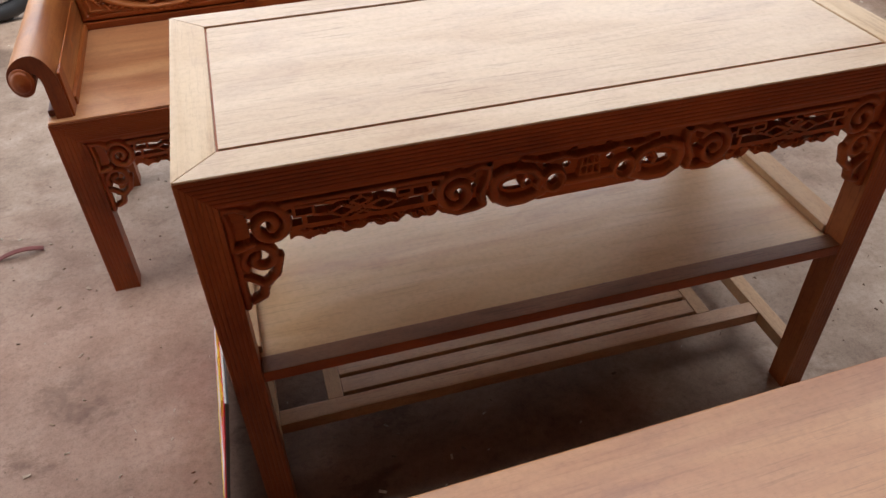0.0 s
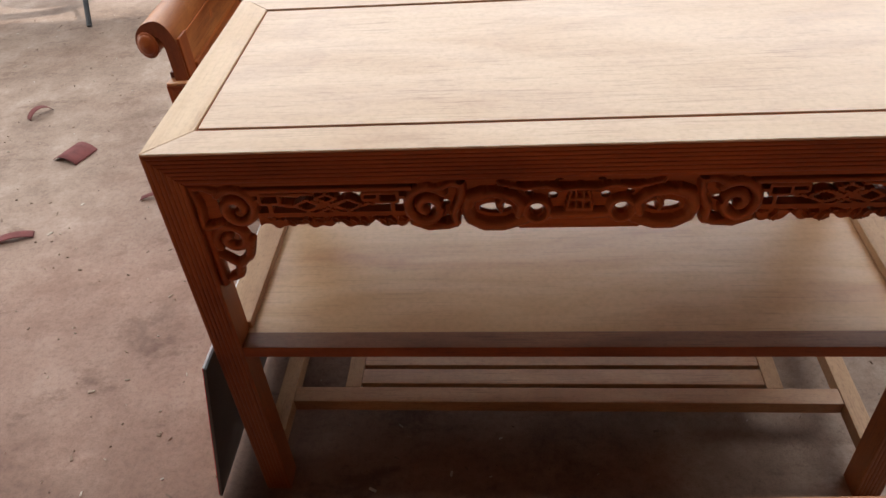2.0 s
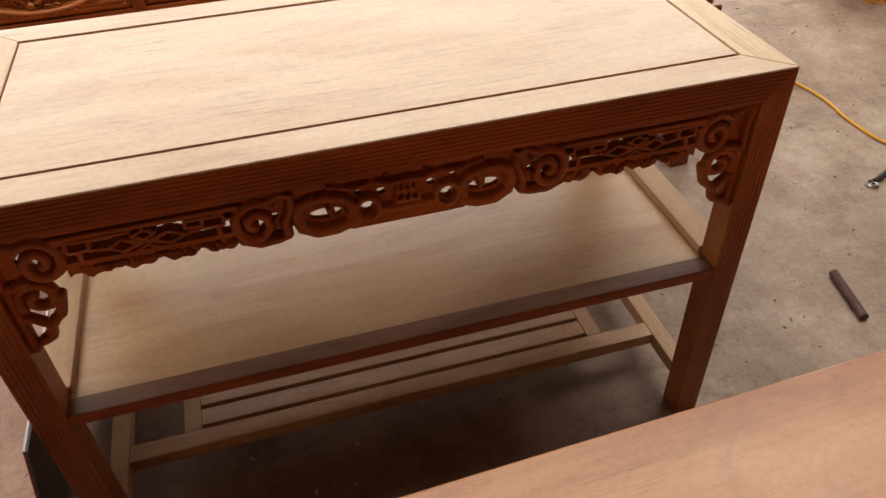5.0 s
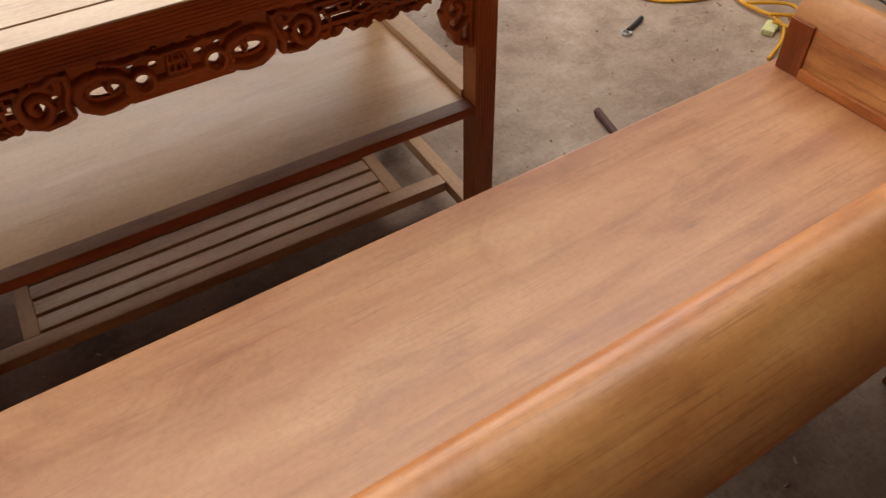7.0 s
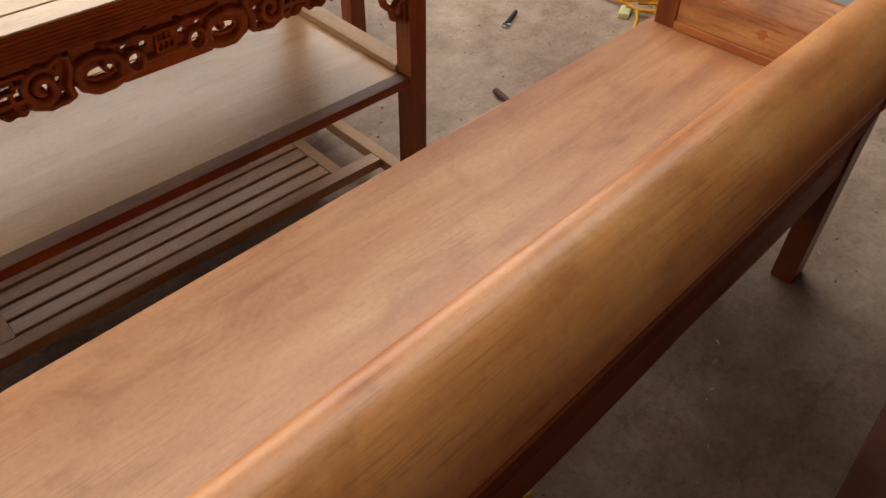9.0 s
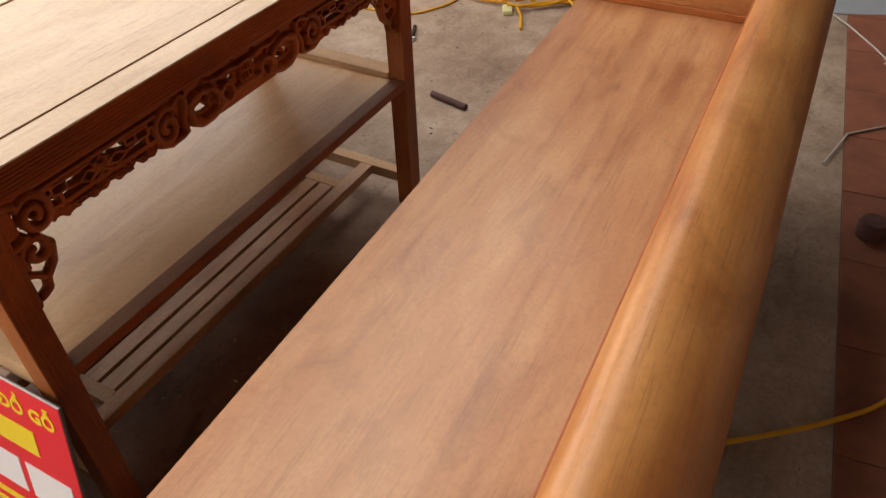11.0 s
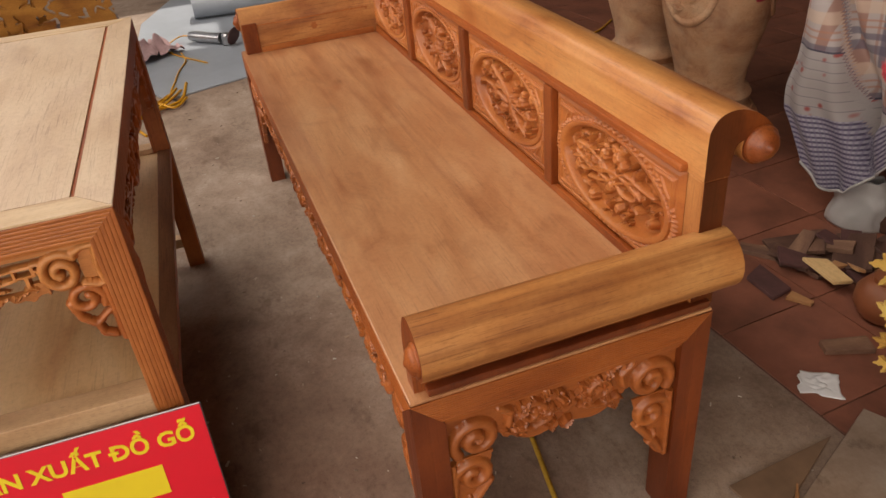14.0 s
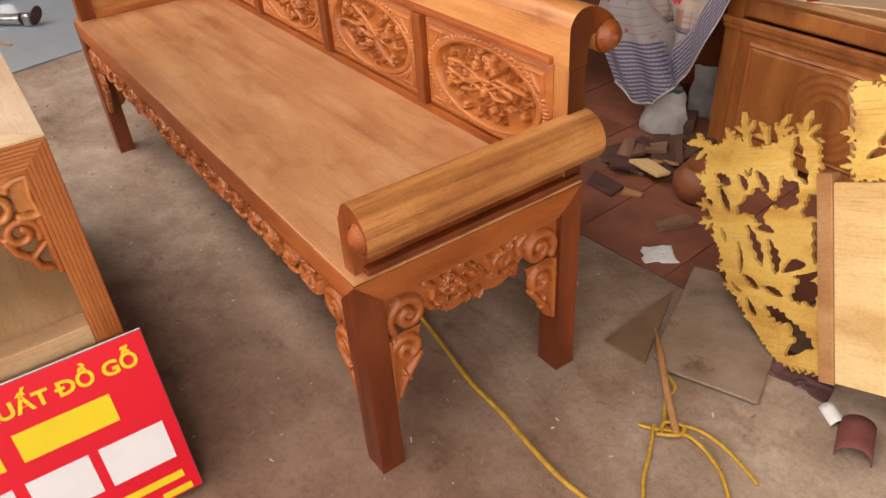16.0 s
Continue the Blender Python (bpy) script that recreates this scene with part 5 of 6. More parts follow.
def openwork(w, h, shape_of, gaps, tips, step, seed, open_up=1.0, thick=0.0165):
    """Flat wood with a toothed edge, sawn through in leaf-shaped gaps (x, y, turn, length, half breadth), with sprays of slim leaves (x, y, turn, length) standing out of it."""
    c = Carving(w, h, step)
    rng = random.Random(seed)
    shape = shape_of(c.x, c.y)
    c.body = shape + 0.0032 * np.sin(c.x * 410 + 5 * np.sin(c.y * 90)) + 0.0032 * np.sin(c.y * 380 + 4 * np.sin(c.x * 110))
    for px, py, turn, ln, wide in gaps:
        c.body = np.minimum(c.body, -blade(c, px - 0.1 * ln * math.cos(turn), py - 0.1 * ln * math.sin(turn), turn, 1.2 * ln, open_up * wide, 0.20 if wide > 0.0085 else 0.08))
        if wide > 0.0125:
            for q in (1.0, -0.9):
                c.body = np.minimum(c.body, -blade(c, px + 0.35 * ln * math.cos(turn), py + 0.35 * ln * math.sin(turn), turn + q, 0.62 * ln, 0.95 * wide))
    for px, py, turn, ln in tips:
        np.maximum(c.body, blade(c, px, py, turn, ln, 0.125 * ln, 0.22), out=c.body)
        for q, grow, along in ((0.75, 0.50, 0.30), (-0.80, 0.55, 0.22)):
            np.maximum(c.body, blade(c, px + along * ln * math.cos(turn), py + along * ln * math.sin(turn), turn + q, grow * ln, 0.075 * ln, 0.22), out=c.body)
    rough = np.array([[rng.uniform(-1, 1) for _ in range(c.ny)] for _ in range(c.nx)])
    rough = (rough + np.roll(rough, 1, 0) + np.roll(rough, 1, 1) + np.roll(rough, -1, 0)) / 4
    c.top = np.full(c.x.shape, thick) + 0.0006 * rough
    return c


def sprays(w, h, seed, space):
    """Leaf-shaped gaps in twos and threes, spread over a board."""
    rng = random.Random(seed)
    spots, gaps = [], []
    for tries in range(900):
        p = (rng.uniform(0.04, w - 0.04), rng.uniform(0.06, h - 0.03))
        if all(math.dist(p, q) > space for q in spots):
            spots.append(p)
    for px, py in spots:
        turn = rng.uniform(0, 6.28)
        for q in range(rng.choice((1, 2, 2, 3))):
            ln = space * rng.uniform(0.6, 0.95)
            gaps.append((px, py, turn + 1.3 * q, ln, ln * rng.uniform(0.15, 0.24)))
    return gaps


def build_gold_panel():
    v = Vector((0.238, -0.235, 0.94)).normalized()
    u = Vector((-0.966, 0.10, 0.24))
    u = (u - v * u.dot(v)).normalized()
    lean = 0.163
    u, v = u * math.cos(lean) + v * math.sin(lean), v * math.cos(lean) - u * math.sin(lean)
    m = Matrix((u, v, u.cross(v))).transposed().to_4x4()
    m.translation = Vector((-0.3805, 0.096, 0.015))
    ob = thing("openwork_panel", m, "yellow unfinished openwork panel carved with leaves, leaning on scraps", "carving")
    sgn = 1 if u.cross(v).y > 0 else -1

    def wing(x, y):
        # the outer edge swings in towards the foot
        outer = np.interp(y, [0.03, 0.06, 0.12, 0.20, 0.30, 0.42, 0.52], [-0.07, -0.112, -0.165, -0.224, -0.254, -0.286, -0.272])
        return np.minimum.reduce([x - outer, 0.014 - x, 0.518 - y - 0.012 * np.sin(x * 40), y - 0.036 + 0.35 * np.minimum(0, x + 0.06)])

    # flowers and leaf gaps above, long curved tail strokes below
    high = ((-0.179, 0.371, 0.20, 0.079, 0.015), (-0.141, 0.408, -1.34, 0.055, 0.010), (-0.084, 0.388, 0.71, 0.059, 0.014), (-0.072, 0.434, -1.46, 0.057, 0.010), (-0.019, 0.371, 0.69, 0.044, 0.013), (-0.035, 0.509, -1.33, 0.078, 0.011), (-0.183, 0.442, -0.99, 0.033, 0.008), (-0.167, 0.456, -0.95, 0.018, 0.003), (-0.149, 0.460, -1.76, 0.016, 0.003), (-0.134, 0.448, -0.99, 0.044, 0.008), (-0.246, 0.444, -0.43, 0.040, 0.009), (-0.238, 0.414, -1.10, 0.053, 0.008), (-0.147, 0.512, 0.29, 0.029, 0.009), (-0.284, 0.385, -0.15, 0.023, 0.007))
    low = ((0.002, 0.340, -1.59, 0.068, 0.009), (-0.160, 0.325, -1.17, 0.078, 0.009), (-0.107, 0.299, -1.36, 0.061, 0.009), (-0.189, 0.289, -1.52, 0.059, 0.005), (-0.070, 0.246, 0.34, 0.049, 0.008), (-0.043, 0.236, 0.31, 0.055, 0.005), (-0.046, 0.193, 0.39, 0.057, 0.017), (-0.175, 0.221, -0.57, 0.041, 0.006), (-0.120, 0.202, -0.27, 0.043, 0.006), (-0.168, 0.168, -0.94, 0.037, 0.007), (-0.115, 0.156, -0.33, 0.051, 0.010), (-0.054, 0.130, -0.69, 0.059, 0.012), (-0.066, 0.067, 0.47, 0.042, 0.008), (-0.137, 0.331, -0.13, 0.039, 0.006), (-0.237, 0.323, -1.13, 0.029, 0.004), (-0.209, 0.203, -0.58, 0.030, 0.003))
    tips = [(-0.252, 0.505, 2.95, 0.085), (-0.200, 0.510, 2.00, 0.045), (-0.160, 0.515, 1.70, 0.068), (-0.110, 0.512, 1.95, 0.050), (-0.078, 0.510, 1.20, 0.064), (-0.020, 0.505, 1.35, 0.068), (-0.268, 0.430, 2.70, 0.046), (-0.268, 0.375, 3.00, 0.044), (-0.262, 0.340, 3.30, 0.044), (-0.240, 0.300, 2.80, 0.030), (-0.226, 0.235, 3.05, 0.030), (-0.205, 0.190, 2.90, 0.034), (-0.160, 0.130, 3.1, 0.022), (-0.120, 0.085, 3.2, 0.020)]
    x0, top_y = -0.360, 0.620
    flip = lambda rows: [(r[0] - x0, top_y - r[1], -r[2]) + tuple(r[3:]) for r in rows]
    c = openwork(0.40, 0.61, lambda x, y: wing(x + x0, top_y - y), flip(high + low), flip(tips), 0.0020, 3, 1.75, 0.0105)
    part("leaf_wing", c.mesh(lambda x, y, h: (x + x0, top_y - y, sgn * (h - 0.01)), 0.0), GOLD, ob)
    part("stile", boxed(0.015, 0.048, 0.028, 0.450, -0.014, 0.0125, 0.002), PALE_TOP, ob, "brown upright stile")
    part("plank", boxed(0.0495, 0.42, 0.032, 0.432, -0.010, 0.010, 0.002), PALE, ob, "pale yellow plank")
    crest_gaps = ((0.165, 0.565, -0.9, 0.055, 0.013), (0.140, 0.505, 0.3, 0.050, 0.010), (0.215, 0.545, -1.2, 0.050, 0.010), (0.245, 0.500, 0.2, 0.055, 0.012), (0.300, 0.560, -0.8, 0.055, 0.012), (0.115, 0.478, 0.3, 0.035, 0.006), (0.330, 0.500, -0.3, 0.050, 0.010))
    crest_tips = [(0.110, 0.570, 2.4, 0.045), (0.100, 0.520, 3.0, 0.045), (0.105, 0.470, 3.3, 0.050), (0.160, 0.600, 1.8, 0.05), (0.230, 0.605, 1.4, 0.05)]
    x1, y1 = 0.050, 0.680
    flip = lambda rows: [(r[0] - x1, y1 - r[1], -r[2]) + tuple(r[3:]) for r in rows]
    top = openwork(0.37, 0.26, lambda x, y: np.minimum.reduce([x + x1 - 0.085, 0.40 - x - x1, y1 - y - 0.4335, 0.605 - y1 + y + 0.012 * np.sin(x * 34)]), flip(crest_gaps), flip(crest_tips), 0.0025, 9, 1.6, 0.0105)
    part("leaf_crest", top.mesh(lambda x, y, h: (x + x1, y1 - y, sgn * (h - 0.01)), 0.0), GOLD, ob)
    knob = bmesh.new()
    bmesh.ops.create_cone(knob, segments=24, radius1=0.026, radius2=0.024, depth=0.03, cap_ends=True)
    bmesh.ops.transform(knob, matrix=pose(0.088, 0.594, -0.026), verts=knob.verts[:])
    box(knob, 0.066, 0.100, 0.4335, 0.585, -0.038, -0.014, 0.003)
    part("finial", knob, PALE_TOP, ob, "rounded finial", 40)
    return ob


# ---- ropes, cables, boards, scraps ----
def dirty_board():
    """Dusty hardboard: grey-brown, scuffed pale, with a few dark brown stains."""
    m, nt, nodes, links, bsdf = material("dusty_hardboard")
    v = coords(nodes, links, (1, 1, 1), False)
    r = ramp(nodes, [(0.30, (0.175, 0.112, 0.072)), (0.5, (0.245, 0.172, 0.122)), (0.7, (0.315, 0.238, 0.178))])
    links.new(noise_tex(nodes, links, v, 9.0, 8, 0.7), r.inputs[0])
    st = ramp(nodes, [(0.36, (0.45, 0.36, 0.30)), (0.45, (1.0, 1.0, 1.0))])
    links.new(noise_tex(nodes, links, v, 6.5, 6, 0.7, 0.3), st.inputs[0])
    c = mix(nodes, links, r.outputs[0], st.outputs[0], 0.8, "MULTIPLY")
    links.new(c, bsdf.inputs["Base Color"])
    bsdf.inputs["Roughness"].default_value = 0.75
    bump(nodes, links, noise_tex(nodes, links, v, 120.0, 4), bsdf, 0.3, 0.001)
    return m


ROPE = plain("yellow_rope", (0.50, 0.29, 0.03), 0.6, 0, 0.3, 60.0, 0.5)
CABLE_Y = plain("yellow_cable", (0.62, 0.30, 0.01), 0.4, 0, 0.1, 20.0, 0.1)
CABLE_W = plain("white_cable", (0.42, 0.38, 0.34), 0.45, 0, 0.15, 20.0, 0.1)
BLACK = plain("black_rubber", (0.02, 0.02, 0.022), 0.5, 0, 0.3, 20.0)
STEEL = plain("worn_steel", (0.42, 0.42, 0.43), 0.32, 0.9, 0.25, 20.0)
PAPER = plain("white_paper", (0.74, 0.73, 0.72), 0.7, 0, 0.08, 9.0)
PLASTIC = plain("white_plastic", (0.46, 0.44, 0.42), 0.35, 0, 0.12, 5.0)
HARDBOARD = plain("brown_hardboard", (0.175, 0.105, 0.062), 0.6, 0, 0.25, 9.0, 0.3)
BOARD_PALE = dirty_board()
SANDRED = plain("red_sandpaper", (0.17, 0.050, 0.045), 0.85, 0, 0.25, 25.0, 0.5)
MAROON = plain("maroon_paper_roll", (0.095, 0.040, 0.036), 0.7, 0, 0.25, 25.0, 0.3)
GREYMAT = plain("grey_mat", (0.33, 0.36, 0.40), 0.42, 0, 0.12, 3.0, 0.1)
PINK = plain("faded_pink_cloth", (0.42, 0.27, 0.27), 0.85, 0, 0.25, 12.0, 0.3)
CLAY = plain("clay_jar", (0.24, 0.075, 0.028), 0.5, 0, 0.2, 9.0)
REDPLASTIC = plain("red_plastic", (0.42, 0.015, 0.012), 0.35, 0, 0.1, 9.0)
DARK_SCRAP = wood("dark_scrap_wood", (0.16, 0.085, 0.055), (0.09, 0.042, 0.028), (0.04, 0.018, 0.013), "x", 0.6, 0.4, 0.4, 0.5)
SCRAP = wood("scrap_wood", (0.34, 0.20, 0.12), (0.20, 0.105, 0.065), (0.09, 0.042, 0.03), "x", 0.65, 0.4, 0.4, 0.5)


def cord(name, pts, r, mat, label, category, z=None, parent=None):
    z = r + 0.0005 if z is None else z
    pts = [(p[0], p[1], p[2] if len(p) > 2 else z) for p in pts]
    ob = part(name, tube(bmesh.new(), spline(pts, 8), r, 8), mat, parent, "", 60)
    return ob if parent else tagged(ob, label, category)


def slab(name, corners, z0, z1, mat, label, category):
    bm = bmesh.new()
    prism(bm, corners, lambda a, b: (a, b, z0), lambda a, b: (a, b, z1))
    bmesh.ops.bevel(bm, geom=bm.edges[:], offset=0.0015, segments=1, affect="EDGES")
    return tagged(part(name, bm, mat), label, category)


build_tiles()
build_urn(pose(1.279, -0.548, 0.0075), 0.90, "pale unfinished turned urn with a carved medallion", 200)
build_urn(pose(1.72, -0.59, 0.0075), 0.98, "pale unfinished turned urn behind a taller one", 170)
build_urn(pose(1.03, -1.02, 0.0075), 0.92, "dusty wooden urn standing back in the shade", 240)
build_blanket()
standing_bag(pose(0.628, -0.590, 0.0080, 0, 0, 28))
crumple("white_sheet", pose(0.555, -0.735, 0.105, 78, 0, 20), 0.16, 0.21, 0.03, 2.3, PLASTIC, "crumpled dirty white plastic sheet hanging under the blanket", "plastic sheet").location.z = 0.112
tagged(part("dark_block", boxed(-0.045, 0.045, -0.02, 0.02, 0, 0.055, 0.004), DARK_SCRAP, None, at=pose(0.572, -0.655, 0.0080, 0, 0, -60)), "dark brown wooden block beside a white sack", "block")
def hanging_cloth():
    def place(u, v):
        return (1.070 - 0.035 * u - 0.010 * math.sin(7 * v + 5 * u) - 0.012 * (1 - v) + 0.145 * max(0.0, v - 0.55) / 0.45, -0.575 + 0.085 * u + 0.008 * math.sin(9 * u), 0.575 + 0.29 * v + 0.012 * math.sin(6 * u))
    me = sheet(14, 24, place)
    m, nt, nodes, links, bsdf = material("red_flowered_cloth")
    spots = nodes.new("ShaderNodeTexVoronoi")
    spots.inputs["Scale"].default_value = 38.0
    links.new(coords(nodes, links, (1, 1, 1)), spots.inputs["Vector"])
    r = ramp(nodes, [(0.10, (0.55, 0.42, 0.32)), (0.24, (0.48, 0.03, 0.05)), (0.6, (0.30, 0.012, 0.03))])
    links.new(spots.outputs["Distance"], r.inputs[0])
    links.new(r.outputs[0], bsdf.inputs["Base Color"])
    bsdf.inputs["Roughness"].default_value = 0.85
    me.materials.append(m)
    ob = new("red_cloth", me)
    tagged(solid(ob, 0.004), "small red flowered cloth hung against an urn", "cloth")


hanging_cloth()
build_cabinet(pose(0.48, -0.65, 0.0075, 0, 0, 180))
build_gold_panel()
card = slab("cardboard_sheet", [(0.48, -0.535), (0.562, -0.686), (0.565, -0.90), (0.44, -0.96), (0.06, -0.93), (0.04, -0.665), (0.22, -0.595), (0.348, -0.560)], 0.5268, 0.5318, plain("brown_cardboard", (0.52, 0.36, 0.22), 0.75, 0, 0.15, 8.0), "flat brown cardboard sheet with red tape on the cabinet", "cardboard")
part("tape", boxed(-0.16, 0.16, -0.016, 0.016, 0, 0.0008, 0), REDPLASTIC, card, "red tape strip", at=pose(0.33, -0.70, 0.5319, 0, 0, -38))

cord("yellow_rope", [(0.95, 0.50), (0.60, 0.56), (0.284, 0.600), (0.103, 0.629), (-0.019, 0.633), (-0.174, 0.647), (-0.276, 0.642), (-0.50, 0.60), (-0.75, 0.61)], 0.0052, ROPE, "dull yellow rope lying on the floor under the bench", "rope")
knot = cord("rope_bundle", [(-0.213, 0.436), (-0.250, 0.410), (-0.283, 0.360), (-0.354, 0.350), (-0.446, 0.372)], 0.0042, ROPE, "loose bundle of yellow rope on the concrete", "rope")
for pts in ([(-0.240, 0.425, 0.008), (-0.300, 0.385, 0.010), (-0.380, 0.400, 0.006), (-0.435, 0.440, 0.005)], [(-0.235, 0.415, 0.009), (-0.276, 0.472, 0.006), (-0.314, 0.531, 0.005), (-0.38, 0.60, 0.005)], [(-0.255, 0.43, 0.011), (-0.285, 0.40, 0.013), (-0.275, 0.375, 0.011), (-0.245, 0.395, 0.011), (-0.262, 0.425, 0.012)], [(-0.25, 0.40, 0.007), (-0.205, 0.345, 0.005), (-0.190, 0.30, 0.005), (-0.15, 0.285, 0.005)]):
    cord("strand", pts, 0.0040, ROPE, "", "", parent=knot)
bm = tube(bmesh.new(), spline([(-0.050, 0.206, 0.022), (-0.12, 0.268, 0.026), (-0.20, 0.338, 0.020), (-0.282, 0.402, 0.0115)], 6), [0.0015 + 0.0060 * min(1, k / 6) for k in range(19)], 8)
tagged(part("stick", bm, PALE_TOP, None, "", 60), "pointed wooden stick resting on a board", "stick")
slab("brown_board", [(0.055, -0.056), (0.0, -0.084), (-0.266, 0.072), (-0.327, 0.212), (-0.152, 0.280), (-0.100, 0.268)], 0.0085, 0.0150, BOARD_PALE, "dusty grey-brown hardboard offcut with dark stains on the floor", "board")
slab("corner_board", [(0.006, 0.314), (0.028, 0.050), (-0.104, 0.299)], 0.0010, 0.0078, HARDBOARD, "triangular brown board offcut on the floor", "board")
crumple("paper_scrap", pose(0.152, -0.033, 0.0080, 0, 0, -38), 0.072, 0.084, 0.008, 0.7, PAPER, "crumpled white paper on the tiles", "paper")


def build_scraps():
    rng = random.Random(8)
    shapes = []
    for k in range(5):
        bm = boxed(-0.05, 0.05, -0.014 - 0.006 * k, 0.014 + 0.006 * k, 0, 0.008 + 0.003 * (k % 3), 0.0015)
        for v in bm.verts:
            v.co.x *= 0.6 + 0.25 * k
            v.co.y *= 1 + 0.35 * math.sin(v.co.x * 40 + k)
        me = finish(bm)
        me.materials.append((PALE_TOP, DARK_SCRAP, SCRAP, MAROON, DARK_SCRAP)[k])
        shapes.append(me)
    for k in range(46):
        a, r = rng.uniform(0, 6.28), math.sqrt(rng.random())
        q, w = 0.145 * r * math.cos(a), 0.085 * r * math.sin(a)
        x, y = 0.475 + 0.6 * q + 0.8 * w, -0.42 + 0.8 * q - 0.6 * w
        ob = new("wood_scrap", shapes[k % 5])
        level = k // 16
        ob.matrix_basis = pose(x, y, 0.0082 + 0.013 * level + rng.uniform(0, 0.002), rng.uniform(-9, 9) * level, rng.uniform(-9, 9) * level, rng.uniform(0, 360))
        tagged(ob, "offcut of brown wood in a heap on the tiles", "wood scrap", "heap of wood scraps")
    for x, y, turn, k in ((0.22, -0.17, 70, 2), (0.405, -0.205, 25, 0), (0.610, -0.298, 9, 0), (0.62, -0.26, 40, 2)):
        ob = new("wood_scrap", shapes[k])
        ob.matrix_basis = pose(x, y, 0.0082, 0, 0, turn)
        tagged(ob, "offcut of brown wood lying on the tiles", "wood scrap", "heap of wood scraps")


build_scraps()
slab("wood_plate", [(0.536, -0.147), (0.568, -0.215), (0.447, -0.212), (0.432, -0.145)], 0.0082, 0.0200, MAROON, "flat dark red-brown wooden plate on the tiles", "wood scrap")
slab("wood_plate", [(0.505, -0.290), (0.470, -0.340), (0.370, -0.325), (0.385, -0.280)], 0.0450, 0.0560, PALE, "pale yellow wooden offcut lying on a heap of scraps", "wood scrap")
tagged(part("clay_jar", lathe(bmesh.new(), [(0.035, 0.0), (0.052, 0.012), (0.068, 0.045), (0.066, 0.075), (0.048, 0.100), (0.036, 0.106), (0.036, 0.116), (0.030, 0.116)], 32, (0.275, -0.325, 0.0080)), CLAY, None, "", 40), "round orange-brown clay jar behind the openwork panel", "jar")


def curled(name, m, w, d, bend, mat, label, category):
    def place(u, v):
        a = (u - 0.5) * bend
        r = w / bend
        return (r * math.sin(a), (v - 0.5) * d, r * (math.cos(a) - math.cos(bend / 2)) + 0.002)
    me = sheet(18, 4, place)
    me.materials.append(mat)
    ob = new(name, me)
    ob.matrix_basis = m
    return tagged(solid(ob, 0.0016), label, category)


curled("sandpaper_sheet", pose(-0.50, 0.150, 0.001, 0, 0, 25), 0.11, 0.09, 3.4, SANDRED, "curled red-brown sandpaper sheet", "sandpaper")
curled("paper_curl", pose(-0.435, 0.118, 0.001, 0, 0, 60), 0.05, 0.05, 3.0, PAPER, "curled white paper scrap", "paper")
crumple("rag", pose(-0.325, 0.055, 0.001, 0, 0, 10), 0.13, 0.10, 0.030, 4.4, MAROON, "brown-red rag under the openwork panel", "rag")
curled("sandpaper_square", pose(-0.610, 2.418, 0.001, 0, 0, -22), 0.105, 0.095, 1.4, SANDRED, "curled red sandpaper square on the concrete", "sandpaper")
curled("sandpaper_curl", pose(-0.853, 2.690, 0.001, 0, 0, 53), 0.105, 0.026, 2.2, SANDRED, "red sandpaper strip curled up on the concrete", "sandpaper")
curled("sandpaper_scrap", pose(-0.608, 1.998, 0.001, 0, 0, 18), 0.11, 0.030, 0.8, SANDRED, "red sandpaper scrap lying on the concrete", "sandpaper")
curled("sandpaper_strip", pose(-0.253, 2.174, 0.001, 0, 0, 8), 0.112, 0.018, 0.9, SANDRED, "narrow red sandpaper strip on the concrete", "sandpaper")
tagged(part("paper_roll", tube(bmesh.new(), [(1.872, 1.429, 0.011), (1.864, 1.397, 0.011), (1.837, 1.287, 0.011)], 0.0105, 12), MAROON, None, "", 50), "maroon sandpaper roll on the concrete", "roll")
tool = part("clamp_screw", tube(bmesh.new(), [(2.223, 1.698, 0.008), (2.308, 1.732, 0.008)], 0.008, 10), BLACK, None, "", 50)
tagged(tool, "small dark metal clamp screw on the concrete", "screw")
part("eye_ring", tube(bmesh.new(), [(2.213 + 0.014 * math.cos(a), 1.694 + 0.014 * math.sin(a), 0.006) for a in np.linspace(0, 6.2, 14)], 0.004, 6), STEEL, tool)

# ---- far end: cables, strap, mat, tools, carved boards ----
cord("yellow_cable", [(2.20, 2.60), (2.36, 2.30), (2.398, 2.131), (2.382, 1.981), (2.394, 1.848), (2.46, 1.76), (2.62, 1.70), (2.70, 1.80)], 0.0048, CABLE_Y, "yellow electric cable on the concrete", "cable")
strap = tagged(part("yellow_strap", tube(bmesh.new(), spline([(2.70, 1.80, 0.012), (2.634, 1.619, 0.014), (2.640, 1.50, 0.016), (2.615, 1.427, 0.022), (2.70, 1.33, 0.02), (2.803, 1.192, 0.012), (3.05, 1.15, 0.011)], 8), 0.0070, 8), CABLE_Y, None, "", 50), "tangle of yellow webbing strap on the floor", "strap")
